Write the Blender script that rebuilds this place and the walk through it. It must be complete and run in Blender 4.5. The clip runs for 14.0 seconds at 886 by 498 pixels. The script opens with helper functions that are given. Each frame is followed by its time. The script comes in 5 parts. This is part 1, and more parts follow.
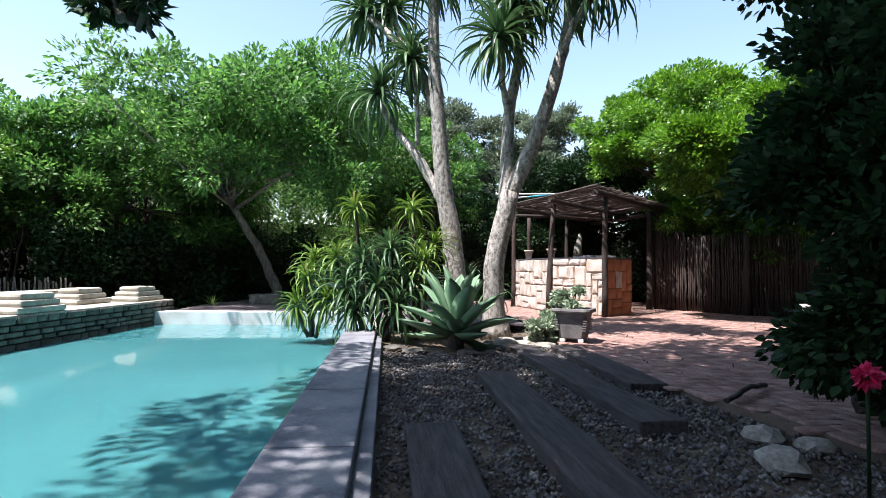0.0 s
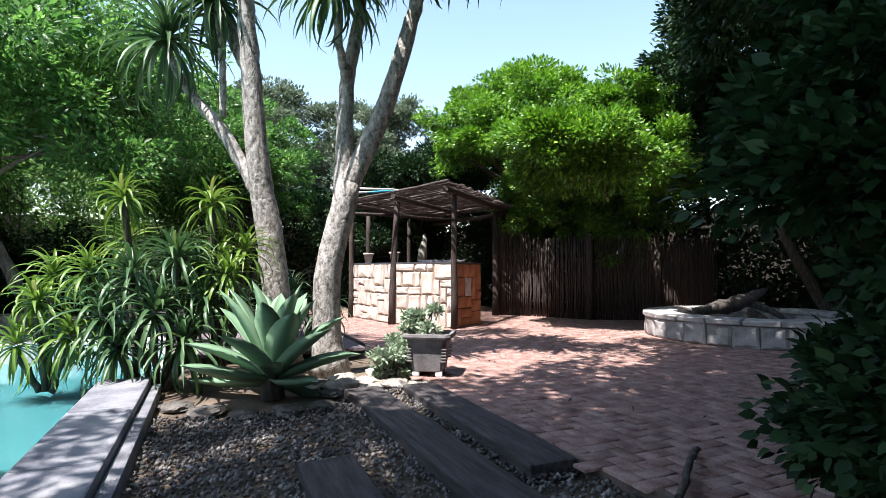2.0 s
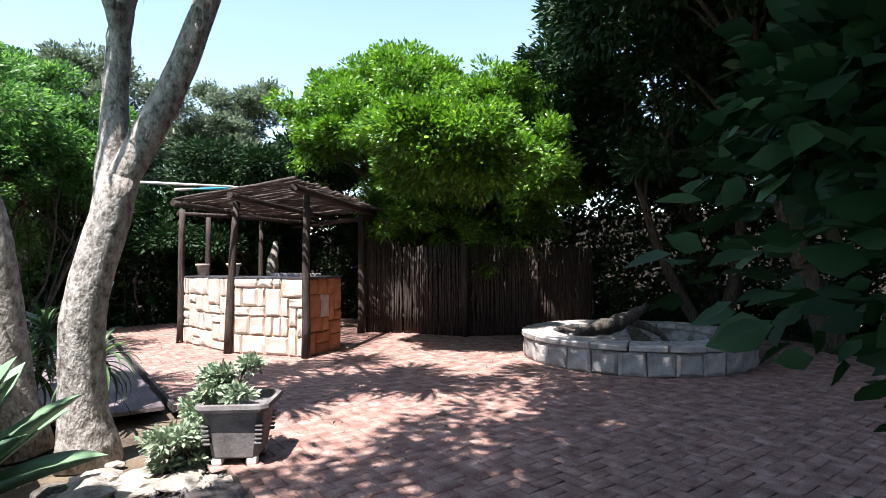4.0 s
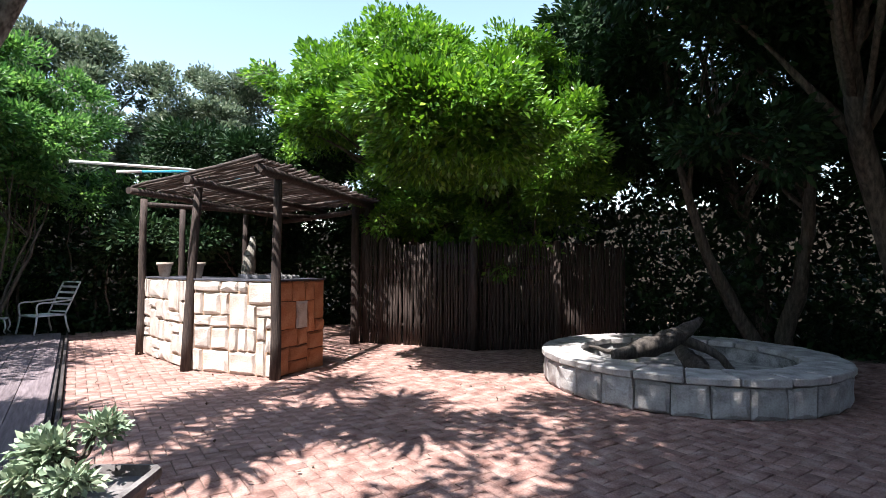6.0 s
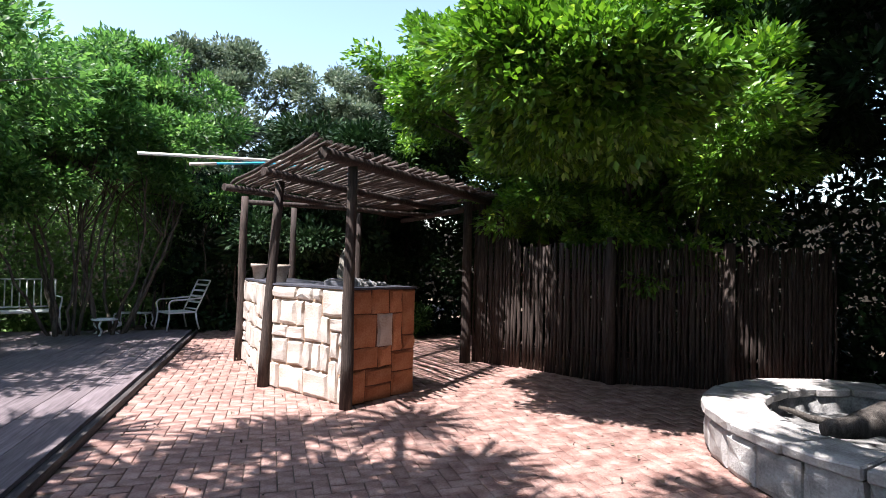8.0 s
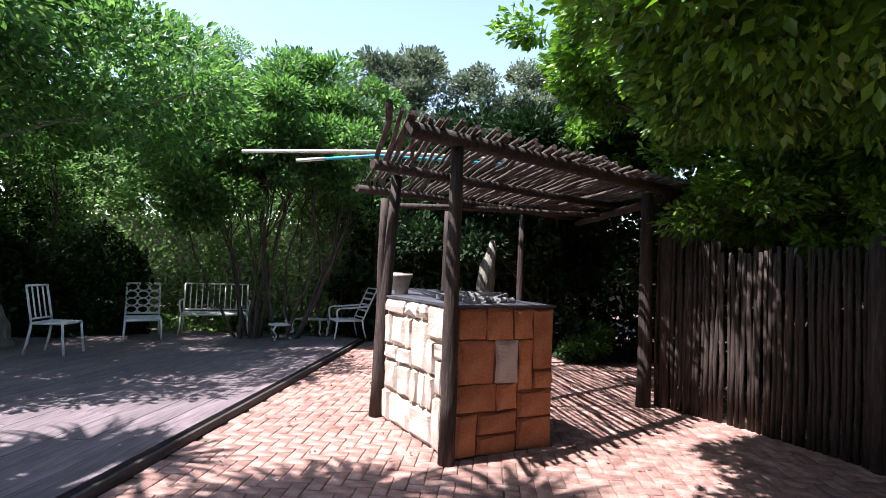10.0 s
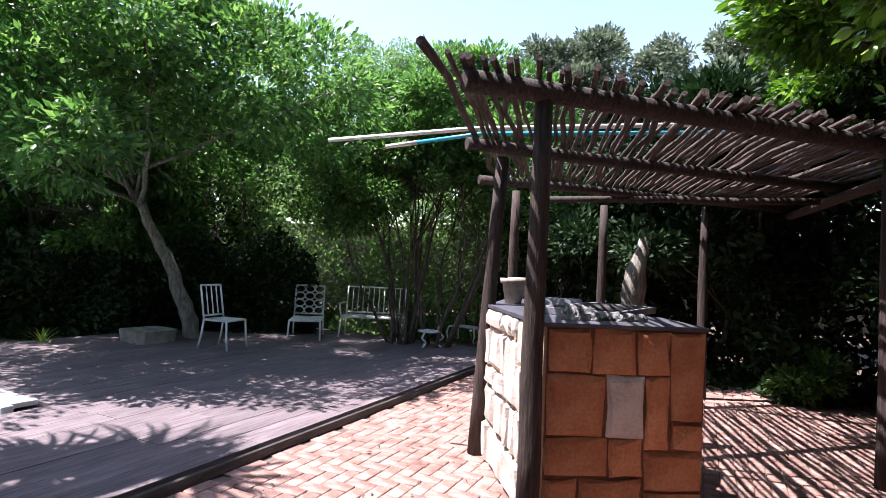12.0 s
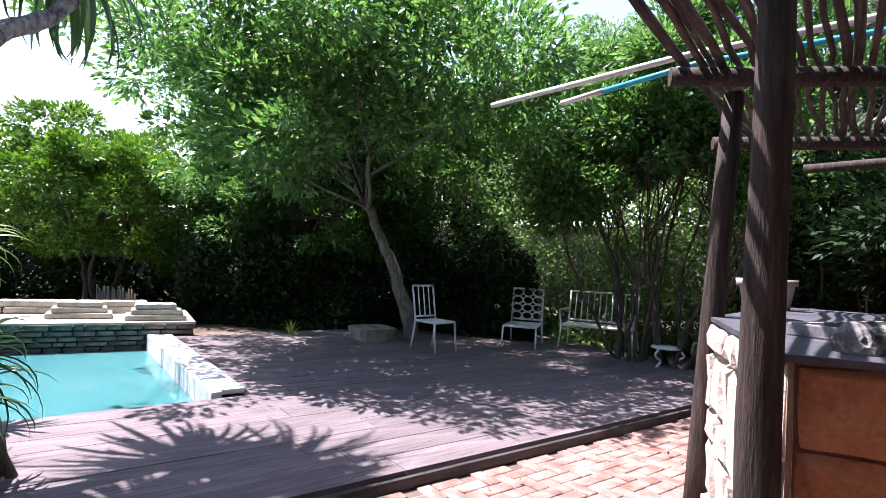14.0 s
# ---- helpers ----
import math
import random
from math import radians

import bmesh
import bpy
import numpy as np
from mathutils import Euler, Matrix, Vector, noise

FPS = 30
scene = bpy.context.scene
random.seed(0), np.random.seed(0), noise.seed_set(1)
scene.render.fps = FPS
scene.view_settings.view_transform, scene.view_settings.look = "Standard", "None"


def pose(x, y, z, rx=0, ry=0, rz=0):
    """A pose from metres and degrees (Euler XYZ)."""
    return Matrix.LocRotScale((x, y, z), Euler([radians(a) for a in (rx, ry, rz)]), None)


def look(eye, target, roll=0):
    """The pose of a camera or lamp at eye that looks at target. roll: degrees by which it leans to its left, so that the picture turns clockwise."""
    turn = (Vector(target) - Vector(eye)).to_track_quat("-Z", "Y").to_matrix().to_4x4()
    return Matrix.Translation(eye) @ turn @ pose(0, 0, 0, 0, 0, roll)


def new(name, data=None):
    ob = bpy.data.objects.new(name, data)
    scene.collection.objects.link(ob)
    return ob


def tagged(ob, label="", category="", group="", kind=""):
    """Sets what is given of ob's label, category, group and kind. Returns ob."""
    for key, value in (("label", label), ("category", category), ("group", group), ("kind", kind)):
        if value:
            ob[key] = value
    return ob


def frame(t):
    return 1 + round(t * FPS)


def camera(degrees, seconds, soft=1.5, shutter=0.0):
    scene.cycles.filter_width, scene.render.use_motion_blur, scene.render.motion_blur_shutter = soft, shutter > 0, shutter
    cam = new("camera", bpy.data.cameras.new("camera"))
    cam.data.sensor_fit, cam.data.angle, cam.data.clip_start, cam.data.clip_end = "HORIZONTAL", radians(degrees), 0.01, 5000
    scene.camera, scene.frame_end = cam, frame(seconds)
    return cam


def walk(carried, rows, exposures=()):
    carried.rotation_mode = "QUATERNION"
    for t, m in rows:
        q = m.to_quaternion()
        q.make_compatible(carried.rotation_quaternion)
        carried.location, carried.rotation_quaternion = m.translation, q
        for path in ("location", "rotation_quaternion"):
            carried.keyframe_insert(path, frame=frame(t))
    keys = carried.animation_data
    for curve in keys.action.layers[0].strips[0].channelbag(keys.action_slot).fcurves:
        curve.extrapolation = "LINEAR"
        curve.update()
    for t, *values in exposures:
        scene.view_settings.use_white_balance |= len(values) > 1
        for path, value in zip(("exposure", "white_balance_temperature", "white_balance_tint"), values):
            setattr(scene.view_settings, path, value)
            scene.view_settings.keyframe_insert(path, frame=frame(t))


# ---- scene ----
cam = camera(79.6, 14.0, soft=0.8)
METRES, EYE, TILT, LEAN, TURN = 10.5, 0.88, 0.0, 0.0, -21.5
ROWS = [
    (0.0, 0.0, 0.0, 0.0, -0.03, 2.32, -0.74),
    (0.5, 0.0025, 0.0398, 0.0022, -2.9, 2.12, -0.63),
    (1.0, 0.0049, 0.0815, 0.0056, -7.12, 2.13, -0.46),
    (1.5, 0.0104, 0.1193, 0.0106, -12.21, 2.15, -0.33),
    (2.0, 0.0167, 0.1537, 0.0165, -17.56, 2.22, -0.1),
    (2.5, 0.0303, 0.1852, 0.0265, -23.06, 2.24, 0.07),
    (3.0, 0.0503, 0.2153, 0.0367, -26.83, 2.12, 0.21),
    (3.5, 0.072, 0.2444, 0.0399, -29.11, 2.02, 0.27),
    (4.0, 0.0945, 0.2708, 0.0427, -30.52, 1.95, 0.22),
    (6.5, 0.2071, 0.4144, 0.046, -26.97, 1.9, -0.69),
    (7.0, 0.233, 0.4408, 0.0482, -22.27, 1.89, -1.05),
    (7.5, 0.2613, 0.4698, 0.0518, -17.65, 1.92, -1.21),
    (8.0, 0.2904, 0.5009, 0.0524, -11.96, 1.87, -1.44),
    (8.5, 0.3174, 0.5313, 0.0559, -6.66, 1.84, -1.61),
    (9.0, 0.3371, 0.5635, 0.0546, -0.02, 1.81, -1.79),
    (11.5, 0.4121, 0.7262, 0.056, 25.59, 2.22, -2.62),
    (12.0, 0.4154, 0.7526, 0.0554, 32.35, 2.06, -2.73),
    (12.5, 0.4119, 0.7811, 0.0566, 39.66, 1.87, -2.85),
    (13.0, 0.4077, 0.8085, 0.0538, 46.61, 1.69, -2.93),
    (13.5, 0.4018, 0.8346, 0.0507, 54.02, 1.51, -2.93),
    (14.0, 0.3889, 0.8602, 0.0501, 59.16, 1.41, -2.91),
]
walk(cam, [(t, pose(0, 0, EYE, TILT, LEAN, TURN) @ pose(METRES * x, METRES * y, METRES * z, 90 + pitch, roll, yaw)) for t, x, y, z, yaw, pitch, roll in ROWS], exposures=[(0.0, 1.38, 6350, 14), (2.0, 1.54, 6400, 13), (6.5, 1.64, 6450, 13), (8.5, 1.58, 6350, 15), (11.5, 1.70, 6350, 21), (14.0, 1.80, 6350, 25)])

# ---- light ----
SUN_DIR = Vector((0.45, 0.10, -1.0)).normalized()
world = bpy.data.worlds.new("sky")
scene.world = world
world.use_nodes = True
wn = world.node_tree
sky = wn.nodes.new("ShaderNodeTexSky")
sky.sky_type = "NISHITA"
sky.sun_disc = False
sky.sun_elevation = math.asin(-SUN_DIR.z)
sky.sun_rotation = math.atan2(-SUN_DIR.x, -SUN_DIR.y)
sky.air_density, sky.dust_density, sky.ozone_density = 1.4, 0.9, 1.0
wn.links.new(sky.outputs[0], wn.nodes["Background"].inputs[0])
wn.nodes["Background"].inputs[1].default_value = 0.115
sun = new("sun", bpy.data.lights.new("sun", "SUN"))
sun.data.energy, sun.data.angle, sun.data.color = 5.0, radians(0.55), (1.0, 0.975, 0.945)
sun.matrix_world = look((-6, -2, 12), Vector((-6, -2, 12)) + SUN_DIR)


# ---- materials ----
def mat(name, stops, scale=6.0, rough=0.8, bump=0.2, fine=60.0, metal=0.0, stretch=(1, 1, 1), coat=0.0, island=0.0, spec=0.4, obj=0.0):
    """Two-scale noise over a colour ramp; island/obj: brightness varied per loose piece or per object."""
    m = bpy.data.materials.new(name)
    m.use_nodes = True
    nt = m.node_tree
    n, l = nt.nodes, nt.links
    p = n["Principled BSDF"]
    tc, mp = n.new("ShaderNodeTexCoord"), n.new("ShaderNodeMapping")
    mp.inputs["Scale"].default_value = stretch
    l.new(tc.outputs["Object"], mp.inputs[0])
    a, b = n.new("ShaderNodeTexNoise"), n.new("ShaderNodeTexNoise")
    a.inputs["Scale"].default_value, b.inputs["Scale"].default_value = scale, fine
    a.inputs["Detail"].default_value, b.inputs["Detail"].default_value = 5, 3
    l.new(mp.outputs[0], a.inputs[0]), l.new(mp.outputs[0], b.inputs[0])
    mix = n.new("ShaderNodeMath")
    mix.operation = "MULTIPLY_ADD"
    l.new(b.outputs[0], mix.inputs[0])
    mix.inputs[1].default_value = 0.45
    l.new(a.outputs[0], mix.inputs[2])
    sub = n.new("ShaderNodeMath")
    sub.operation = "SUBTRACT"
    l.new(mix.outputs[0], sub.inputs[0])
    sub.inputs[1].default_value = 0.225
    ramp = n.new("ShaderNodeValToRGB")
    while len(ramp.color_ramp.elements) < len(stops):
        ramp.color_ramp.elements.new(0.5)
    for i, (e, c) in enumerate(zip(ramp.color_ramp.elements, stops)):
        e.position = 0.3 + 0.4 * i / max(1, len(stops) - 1)
        e.color = (*c, 1)
    l.new(sub.outputs[0], ramp.inputs[0])
    col = ramp.outputs[0]
    for amount, node, sock in ((island, "ShaderNodeNewGeometry", "Random Per Island"), (obj, "ShaderNodeObjectInfo", "Random")):
        if amount:
            r, mr, hs = n.new(node), n.new("ShaderNodeMapRange"), n.new("ShaderNodeHueSaturation")
            l.new(r.outputs[sock], mr.inputs[0])
            mr.inputs[3].default_value, mr.inputs[4].default_value = 1 - amount, 1 + amount
            l.new(mr.outputs[0], hs.inputs["Value"])
            l.new(col, hs.inputs["Color"])
            col = hs.outputs[0]
    l.new(col, p.inputs["Base Color"])
    p.inputs["Roughness"].default_value, p.inputs["Metallic"].default_value = rough, metal
    p.inputs["Specular IOR Level"].default_value = spec
    p.inputs["Coat Weight"].default_value = coat
    if bump:
        bp = n.new("ShaderNodeBump")
        bp.inputs["Strength"].default_value, bp.inputs["Distance"].default_value = bump, 0.02
        l.new(mix.outputs[0], bp.inputs["Height"])
        l.new(bp.outputs[0], p.inputs["Normal"])
    return m


def leaf_mat(name, dark, light, tint, rough=0.45, trans=0.16, spec=0.35):
    """A leaf: each one its own shade, waxy, letting some light through."""
    m = bpy.data.materials.new(name)
    m.use_nodes = True
    n, l = m.node_tree.nodes, m.node_tree.links
    p = n["Principled BSDF"]
    g, ramp = n.new("ShaderNodeNewGeometry"), n.new("ShaderNodeValToRGB")
    l.new(g.outputs["Random Per Island"], ramp.inputs[0])
    ramp.color_ramp.elements[0].color, ramp.color_ramp.elements[1].color = (*dark, 1), (*light, 1)
    e = ramp.color_ramp.elements.new(0.93)
    e.color = (*light, 1)
    ramp.color_ramp.elements[-1].color = (*tint, 1)
    l.new(ramp.outputs[0], p.inputs["Base Color"])
    p.inputs["Roughness"].default_value = rough
    p.inputs["Specular IOR Level"].default_value = spec
    tr, mx, hs = n.new("ShaderNodeBsdfTranslucent"), n.new("ShaderNodeMixShader"), n.new("ShaderNodeHueSaturation")
    hs.inputs["Value"].default_value, hs.inputs["Saturation"].default_value = 1.7, 1.1
    l.new(ramp.outputs[0], hs.inputs["Color"]), l.new(hs.outputs[0], tr.inputs[0])
    mx.inputs[0].default_value = trans
    l.new(p.outputs[0], mx.inputs[1]), l.new(tr.outputs[0], mx.inputs[2])
    l.new(mx.outputs[0], n["Material Output"].inputs[0])
    return m


M = {
    "soil": mat("soil", [(0.05, 0.035, 0.025), (0.11, 0.08, 0.055), (0.17, 0.13, 0.09)], 3, 0.95, 0.6, 40),
    "gravel": mat("gravel", [(0.053, 0.046, 0.045), (0.109, 0.099, 0.094), (0.225, 0.206, 0.188)], 8, 0.9, 0.3, 90, island=0.45),
    "mortar": mat("mortar", [(0.104, 0.072, 0.058), (0.169, 0.124, 0.098)], 5, 0.95, 0.3, 80),
    "brick": mat("clay_brick", [(0.150, 0.075, 0.060), (0.255, 0.150, 0.124), (0.37, 0.25, 0.212)], 7, 0.85, 0.35, 70, island=0.16, obj=0.12),
    "deck": mat("deck_board", [(0.086, 0.066, 0.070), (0.138, 0.109, 0.115), (0.192, 0.156, 0.163)], 5, 0.75, 0.25, 50, stretch=(8, 0.6, 8), obj=0.12),
    "slate": mat("coping_slate", [(0.101, 0.101, 0.117), (0.172, 0.172, 0.191), (0.234, 0.230, 0.234)], 4, 0.7, 0.2, 50),
    "sleeper": mat("dark_sleeper", [(0.026, 0.021, 0.021), (0.053, 0.044, 0.042), (0.083, 0.071, 0.068)], 5, 0.85, 0.5, 40, stretch=(7, 0.6, 7)),
    "plaster": mat("white_plaster", [(0.468, 0.459, 0.425), (0.612, 0.603, 0.578), (0.680, 0.671, 0.654)], 3, 0.8, 0.15, 60),
    "spastone": mat("beige_spa_stone", [(0.27, 0.235, 0.19), (0.40, 0.36, 0.30), (0.50, 0.46, 0.39)], 5, 0.85, 0.5, 50, obj=0.12),
    "sandstone": mat("sandstone", [(0.368, 0.284, 0.228), (0.496, 0.420, 0.364), (0.560, 0.504, 0.456)], 5, 0.9, 0.7, 60, obj=0.14),
    "shaded_ruststone": mat("shaded_rust_sandstone", [(0.295, 0.103, 0.045), (0.419, 0.165, 0.076), (0.518, 0.242, 0.125)], 4, 0.9, 0.6, 60, obj=0.16),
    "joint": mat("wall_joint", [(0.255, 0.170, 0.119), (0.459, 0.323, 0.221)], 8, 0.95, 0.3, 60),
    "rustjoint": mat("rust_wall_joint", [(0.10, 0.042, 0.024), (0.19, 0.08, 0.042)], 8, 0.95, 0.4, 60),
    "pole": mat("weathered_pole", [(0.019, 0.012, 0.010), (0.043, 0.029, 0.023), (0.081, 0.058, 0.048)], 6, 0.8, 0.5, 30, stretch=(9, 9, 0.8), obj=0.2),
    "lath": mat("roof_lath", [(0.030, 0.021, 0.017), (0.068, 0.050, 0.041), (0.135, 0.106, 0.090)], 6, 0.8, 0.5, 40, stretch=(9, 0.8, 9), obj=0.25),
    "counter": mat("dark_counter", [(0.05, 0.05, 0.06), (0.10, 0.10, 0.12)], 6, 0.45, 0.15, 70),
    "iron": mat("black_iron", [(0.02, 0.02, 0.02), (0.05, 0.045, 0.04)], 9, 0.55, 0.2, 70, metal=0.6),
    "ringstone": mat("grey_ring_stone", [(0.206, 0.190, 0.179), (0.333, 0.309, 0.293), (0.436, 0.412, 0.388)], 6, 0.85, 0.5, 60, obj=0.15),
    "wetwall": mat("mossy_stone", [(0.045, 0.047, 0.04), (0.10, 0.098, 0.083), (0.18, 0.172, 0.145)], 6, 0.8, 0.6, 50, obj=0.3),
    "ash": mat("ash", [(0.075, 0.075, 0.075), (0.195, 0.188, 0.180), (0.330, 0.315, 0.300)], 6, 0.95, 0.6, 50),
    "bark_dark": mat("dark_bark", [(0.035, 0.028, 0.022), (0.08, 0.065, 0.05), (0.14, 0.115, 0.09)], 5, 0.9, 0.8, 30, stretch=(5, 5, 1)),
    "bark_grey": mat("grey_bark", [(0.10, 0.09, 0.075), (0.19, 0.17, 0.14), (0.29, 0.27, 0.23)], 5, 0.9, 0.7, 30, stretch=(5, 5, 1)),
    "bark_aloe": mat("pale_aloe_bark", [(0.10, 0.087, 0.075), (0.30, 0.27, 0.24), (0.46, 0.425, 0.39)], 11, 0.9, 1.0, 34, stretch=(2, 2, 1.2)),
    "terra": mat("grey_pot_clay", [(0.094, 0.083, 0.079), (0.151, 0.137, 0.133), (0.216, 0.202, 0.194)], 6, 0.8, 0.25, 60),
    "clay": mat("terracotta", [(0.27, 0.21, 0.165), (0.38, 0.32, 0.265), (0.46, 0.40, 0.34)], 8, 0.85, 0.25, 60),
    "white_metal": mat("white_painted_metal", [(0.58, 0.58, 0.57), (0.76, 0.76, 0.75), (0.8, 0.8, 0.8)], 9, 0.45, 0.08, 80),
    "alu": mat("pale_aluminium", [(0.62, 0.60, 0.55), (0.76, 0.75, 0.72)], 6, 0.4, 0.05, 60, metal=0.2),
    "blue": mat("blue_anodised", [(0.03, 0.30, 0.45), (0.05, 0.42, 0.58)], 6, 0.35, 0.05, 60),
    "rock": mat("pale_rock", [(0.170, 0.145, 0.119), (0.306, 0.272, 0.230), (0.425, 0.391, 0.340)], 5, 0.9, 0.7, 40, obj=0.2),
    "shaded_rock": mat("shaded_bed_rock", [(0.04, 0.034, 0.028), (0.085, 0.075, 0.065), (0.15, 0.135, 0.12)], 5, 0.9, 0.7, 40, obj=0.25),
    "log": mat("driftwood", [(0.03, 0.024, 0.02), (0.065, 0.054, 0.046), (0.11, 0.095, 0.08)], 5, 0.85, 0.7, 40, stretch=(6, 6, 1)),
    "backwall": mat("added_closing_fence", [(0.018, 0.016, 0.012), (0.035, 0.03, 0.022), (0.05, 0.042, 0.032)], 3, 0.95, 0.5, 30, stretch=(6, 6, 1)),
    "leaf_mid": leaf_mat("mid_green_leaf", (0.034, 0.09, 0.024), (0.12, 0.235, 0.06), (0.22, 0.34, 0.10), trans=0.42),
    "leaf_bright": leaf_mat("bright_green_leaf", (0.045, 0.115, 0.016), (0.15, 0.28, 0.04), (0.26, 0.37, 0.065), trans=0.2),
    "leaf_gloss": leaf_mat("glossy_bright_leaf", (0.04, 0.11, 0.016), (0.16, 0.31, 0.04), (0.34, 0.48, 0.08), 0.3, 0.26, 0.5),
    "leaf_fern": leaf_mat("feathery_light_leaf", (0.07, 0.14, 0.045), (0.17, 0.28, 0.09), (0.26, 0.36, 0.13), 0.5, 0.4),
    "leaf_olive": leaf_mat("olive_grey_leaf", (0.06, 0.09, 0.055), (0.16, 0.195, 0.125), (0.30, 0.31, 0.24), trans=0.25),
    # dark leaf; deep shade of crowns and thickets is put into its colour
    "leaf_dark": leaf_mat("shaded_dark_leaf", (0.009, 0.024, 0.009), (0.024, 0.055, 0.018), (0.05, 0.09, 0.032), 0.6, 0.1, 0.18),
    "leaf_aloe": leaf_mat("aloe_leaf", (0.041, 0.090, 0.037), (0.090, 0.156, 0.061), (0.156, 0.213, 0.074), 0.4, 0.15),
    "leaf_lime": leaf_mat("yellow_green_aloe_leaf", (0.080, 0.144, 0.024), (0.152, 0.232, 0.048), (0.240, 0.240, 0.088), 0.4, 0.2),
    "leaf_agave": leaf_mat("blue_grey_agave_leaf", (0.144, 0.243, 0.144), (0.216, 0.329, 0.194), (0.288, 0.387, 0.234), 0.5, 0.08),
    "leaf_succ": leaf_mat("grey_green_succulent", (0.16, 0.23, 0.15), (0.30, 0.36, 0.24), (0.42, 0.42, 0.28), 0.5, 0.1),
    "petal": leaf_mat("pink_petal", (0.55, 0.04, 0.12), (0.7, 0.07, 0.18), (0.75, 0.12, 0.25), 0.5, 0.3),
}


def water_mat():
    m = bpy.data.materials.new("milky_pool_water")
    m.use_nodes = True
    n, l = m.node_tree.nodes, m.node_tree.links
    p = n["Principled BSDF"]
    tc, a, ramp = n.new("ShaderNodeTexCoord"), n.new("ShaderNodeTexNoise"), n.new("ShaderNodeValToRGB")
    l.new(tc.outputs["Object"], a.inputs[0])
    a.inputs["Scale"].default_value = 0.35
    ramp.color_ramp.elements[0].color, ramp.color_ramp.elements[0].position = (0.046, 0.200, 0.220, 1), 0.35
    ramp.color_ramp.elements[1].color, ramp.color_ramp.elements[1].position = (0.060, 0.240, 0.262, 1), 0.65
    l.new(a.outputs[0], ramp.inputs[0]), l.new(ramp.outputs[0], p.inputs["Base Color"])
    p.inputs["Roughness"].default_value, p.inputs["IOR"].default_value = 0.06, 1.33
    p.inputs["Subsurface Weight"].default_value, p.inputs["Subsurface Scale"].default_value = 0.5, 0.6
    p.inputs["Subsurface Radius"].default_value = (0.35, 0.8, 0.9)
    b, bp = n.new("ShaderNodeTexNoise"), n.new("ShaderNodeBump")
    b.inputs["Scale"].default_value, b.inputs["Detail"].default_value = 5.0, 3
    l.new(tc.outputs["Object"], b.inputs[0]), l.new(b.outputs[0], bp.inputs["Height"])
    bp.inputs["Strength"].default_value, bp.inputs["Distance"].default_value = 0.10, 0.02
    l.new(bp.outputs[0], p.inputs["Normal"])
    return m


M["water"] = water_mat()


# ---- builders ----
def thing(name, label, category, at=(0, 0, 0), rz=0.0, group="", kind=""):
    e = new(name)
    e.empty_display_size = 0.1
    e.matrix_world = pose(*at, 0, 0, rz)
    return tagged(e, label, category, group, kind)


def part(name, bm, material, parent, label="", m=None):
    """Links a bmesh or a mesh as one object under its thing; m: its pose there."""
    if isinstance(bm, bmesh.types.BMesh):
        me = bpy.data.meshes.new(name)
        bm.to_mesh(me)
        bm.free()
    else:
        me = bm
    if not me.materials:
        me.materials.append(material)
    ob = new(name, me)
    ob.parent = parent
    if m is not None:
        ob.matrix_basis = m
    return tagged(ob, label)


def solo(name, bm, material, label, category, at=(0, 0, 0), rz=0.0, group="", kind=""):
    ob = part(name, bm, material, None)
    ob.matrix_world = pose(*at, 0, 0, rz)
    return tagged(ob, label, category, group, kind)


def box(sx, sy, sz, bevel=0.0, at=(0, 0, 0), bm=None, m=None):
    """A box standing on at (its base's middle)."""
    bm = bm or bmesh.new()
    r = bmesh.ops.create_cube(bm, size=1, matrix=(m or Matrix()) @ Matrix.Translation((at[0], at[1], at[2] + sz / 2)) @ Matrix.Diagonal((sx, sy, sz, 1)))
    if bevel:
        edges = {e for v in r["verts"] for e in v.link_edges}
        bmesh.ops.bevel(bm, geom=list(edges), offset=bevel, segments=2, affect="EDGES", profile=0.6)
    return bm


def tube(points, radii, sides=10, bm=None, rough=0.0, seed=0):
    """A bent, tapered round along points, closed at both ends."""
    bm = bm or bmesh.new()
    rng = random.Random(seed)
    pts = [Vector(p) for p in points]
    rings, side = [], None
    for i, p in enumerate(pts):
        d = (pts[min(i + 1, len(pts) - 1)] - pts[max(i - 1, 0)]).normalized()
        if side is None:
            side = d.orthogonal().normalized()
        side = (side - d * side.dot(d)).normalized()
        up = d.cross(side)
        r = radii[i] if isinstance(radii, (list, tuple)) else radii
        rings.append([bm.verts.new(p + (side * math.cos(a) + up * math.sin(a)) * r * (1 + rng.uniform(-rough, rough)))
                      for a in (2 * math.pi * k / sides for k in range(sides))])
    for a, b in zip(rings, rings[1:]):
        for k in range(sides):
            f = bm.faces.new((a[k], a[(k + 1) % sides], b[(k + 1) % sides], b[k]))
            f.smooth = True
    bm.faces.new(rings[0][::-1])
    bm.faces.new(rings[-1])
    return bm


def bent(points, n, wobble=0.0, seed=0):
    """Points on a smooth line through the given ones."""
    rng = random.Random(seed)
    p = [Vector(q) for q in points]
    p = [2 * p[0] - p[1], *p, 2 * p[-1] - p[-2]]
    out = []
    for i in range(1, len(p) - 2):
        for k in range(n):
            t = k / n
            a, b, c, d = p[i - 1:i + 3]
            out.append(0.5 * (2 * b + (c - a) * t + (2 * a - 5 * b + 4 * c - d) * t * t + (3 * b - a - 3 * c + d) * t ** 3)
                       + Vector([rng.uniform(-wobble, wobble) for _ in range(3)]))
    return out + [p[-2]]


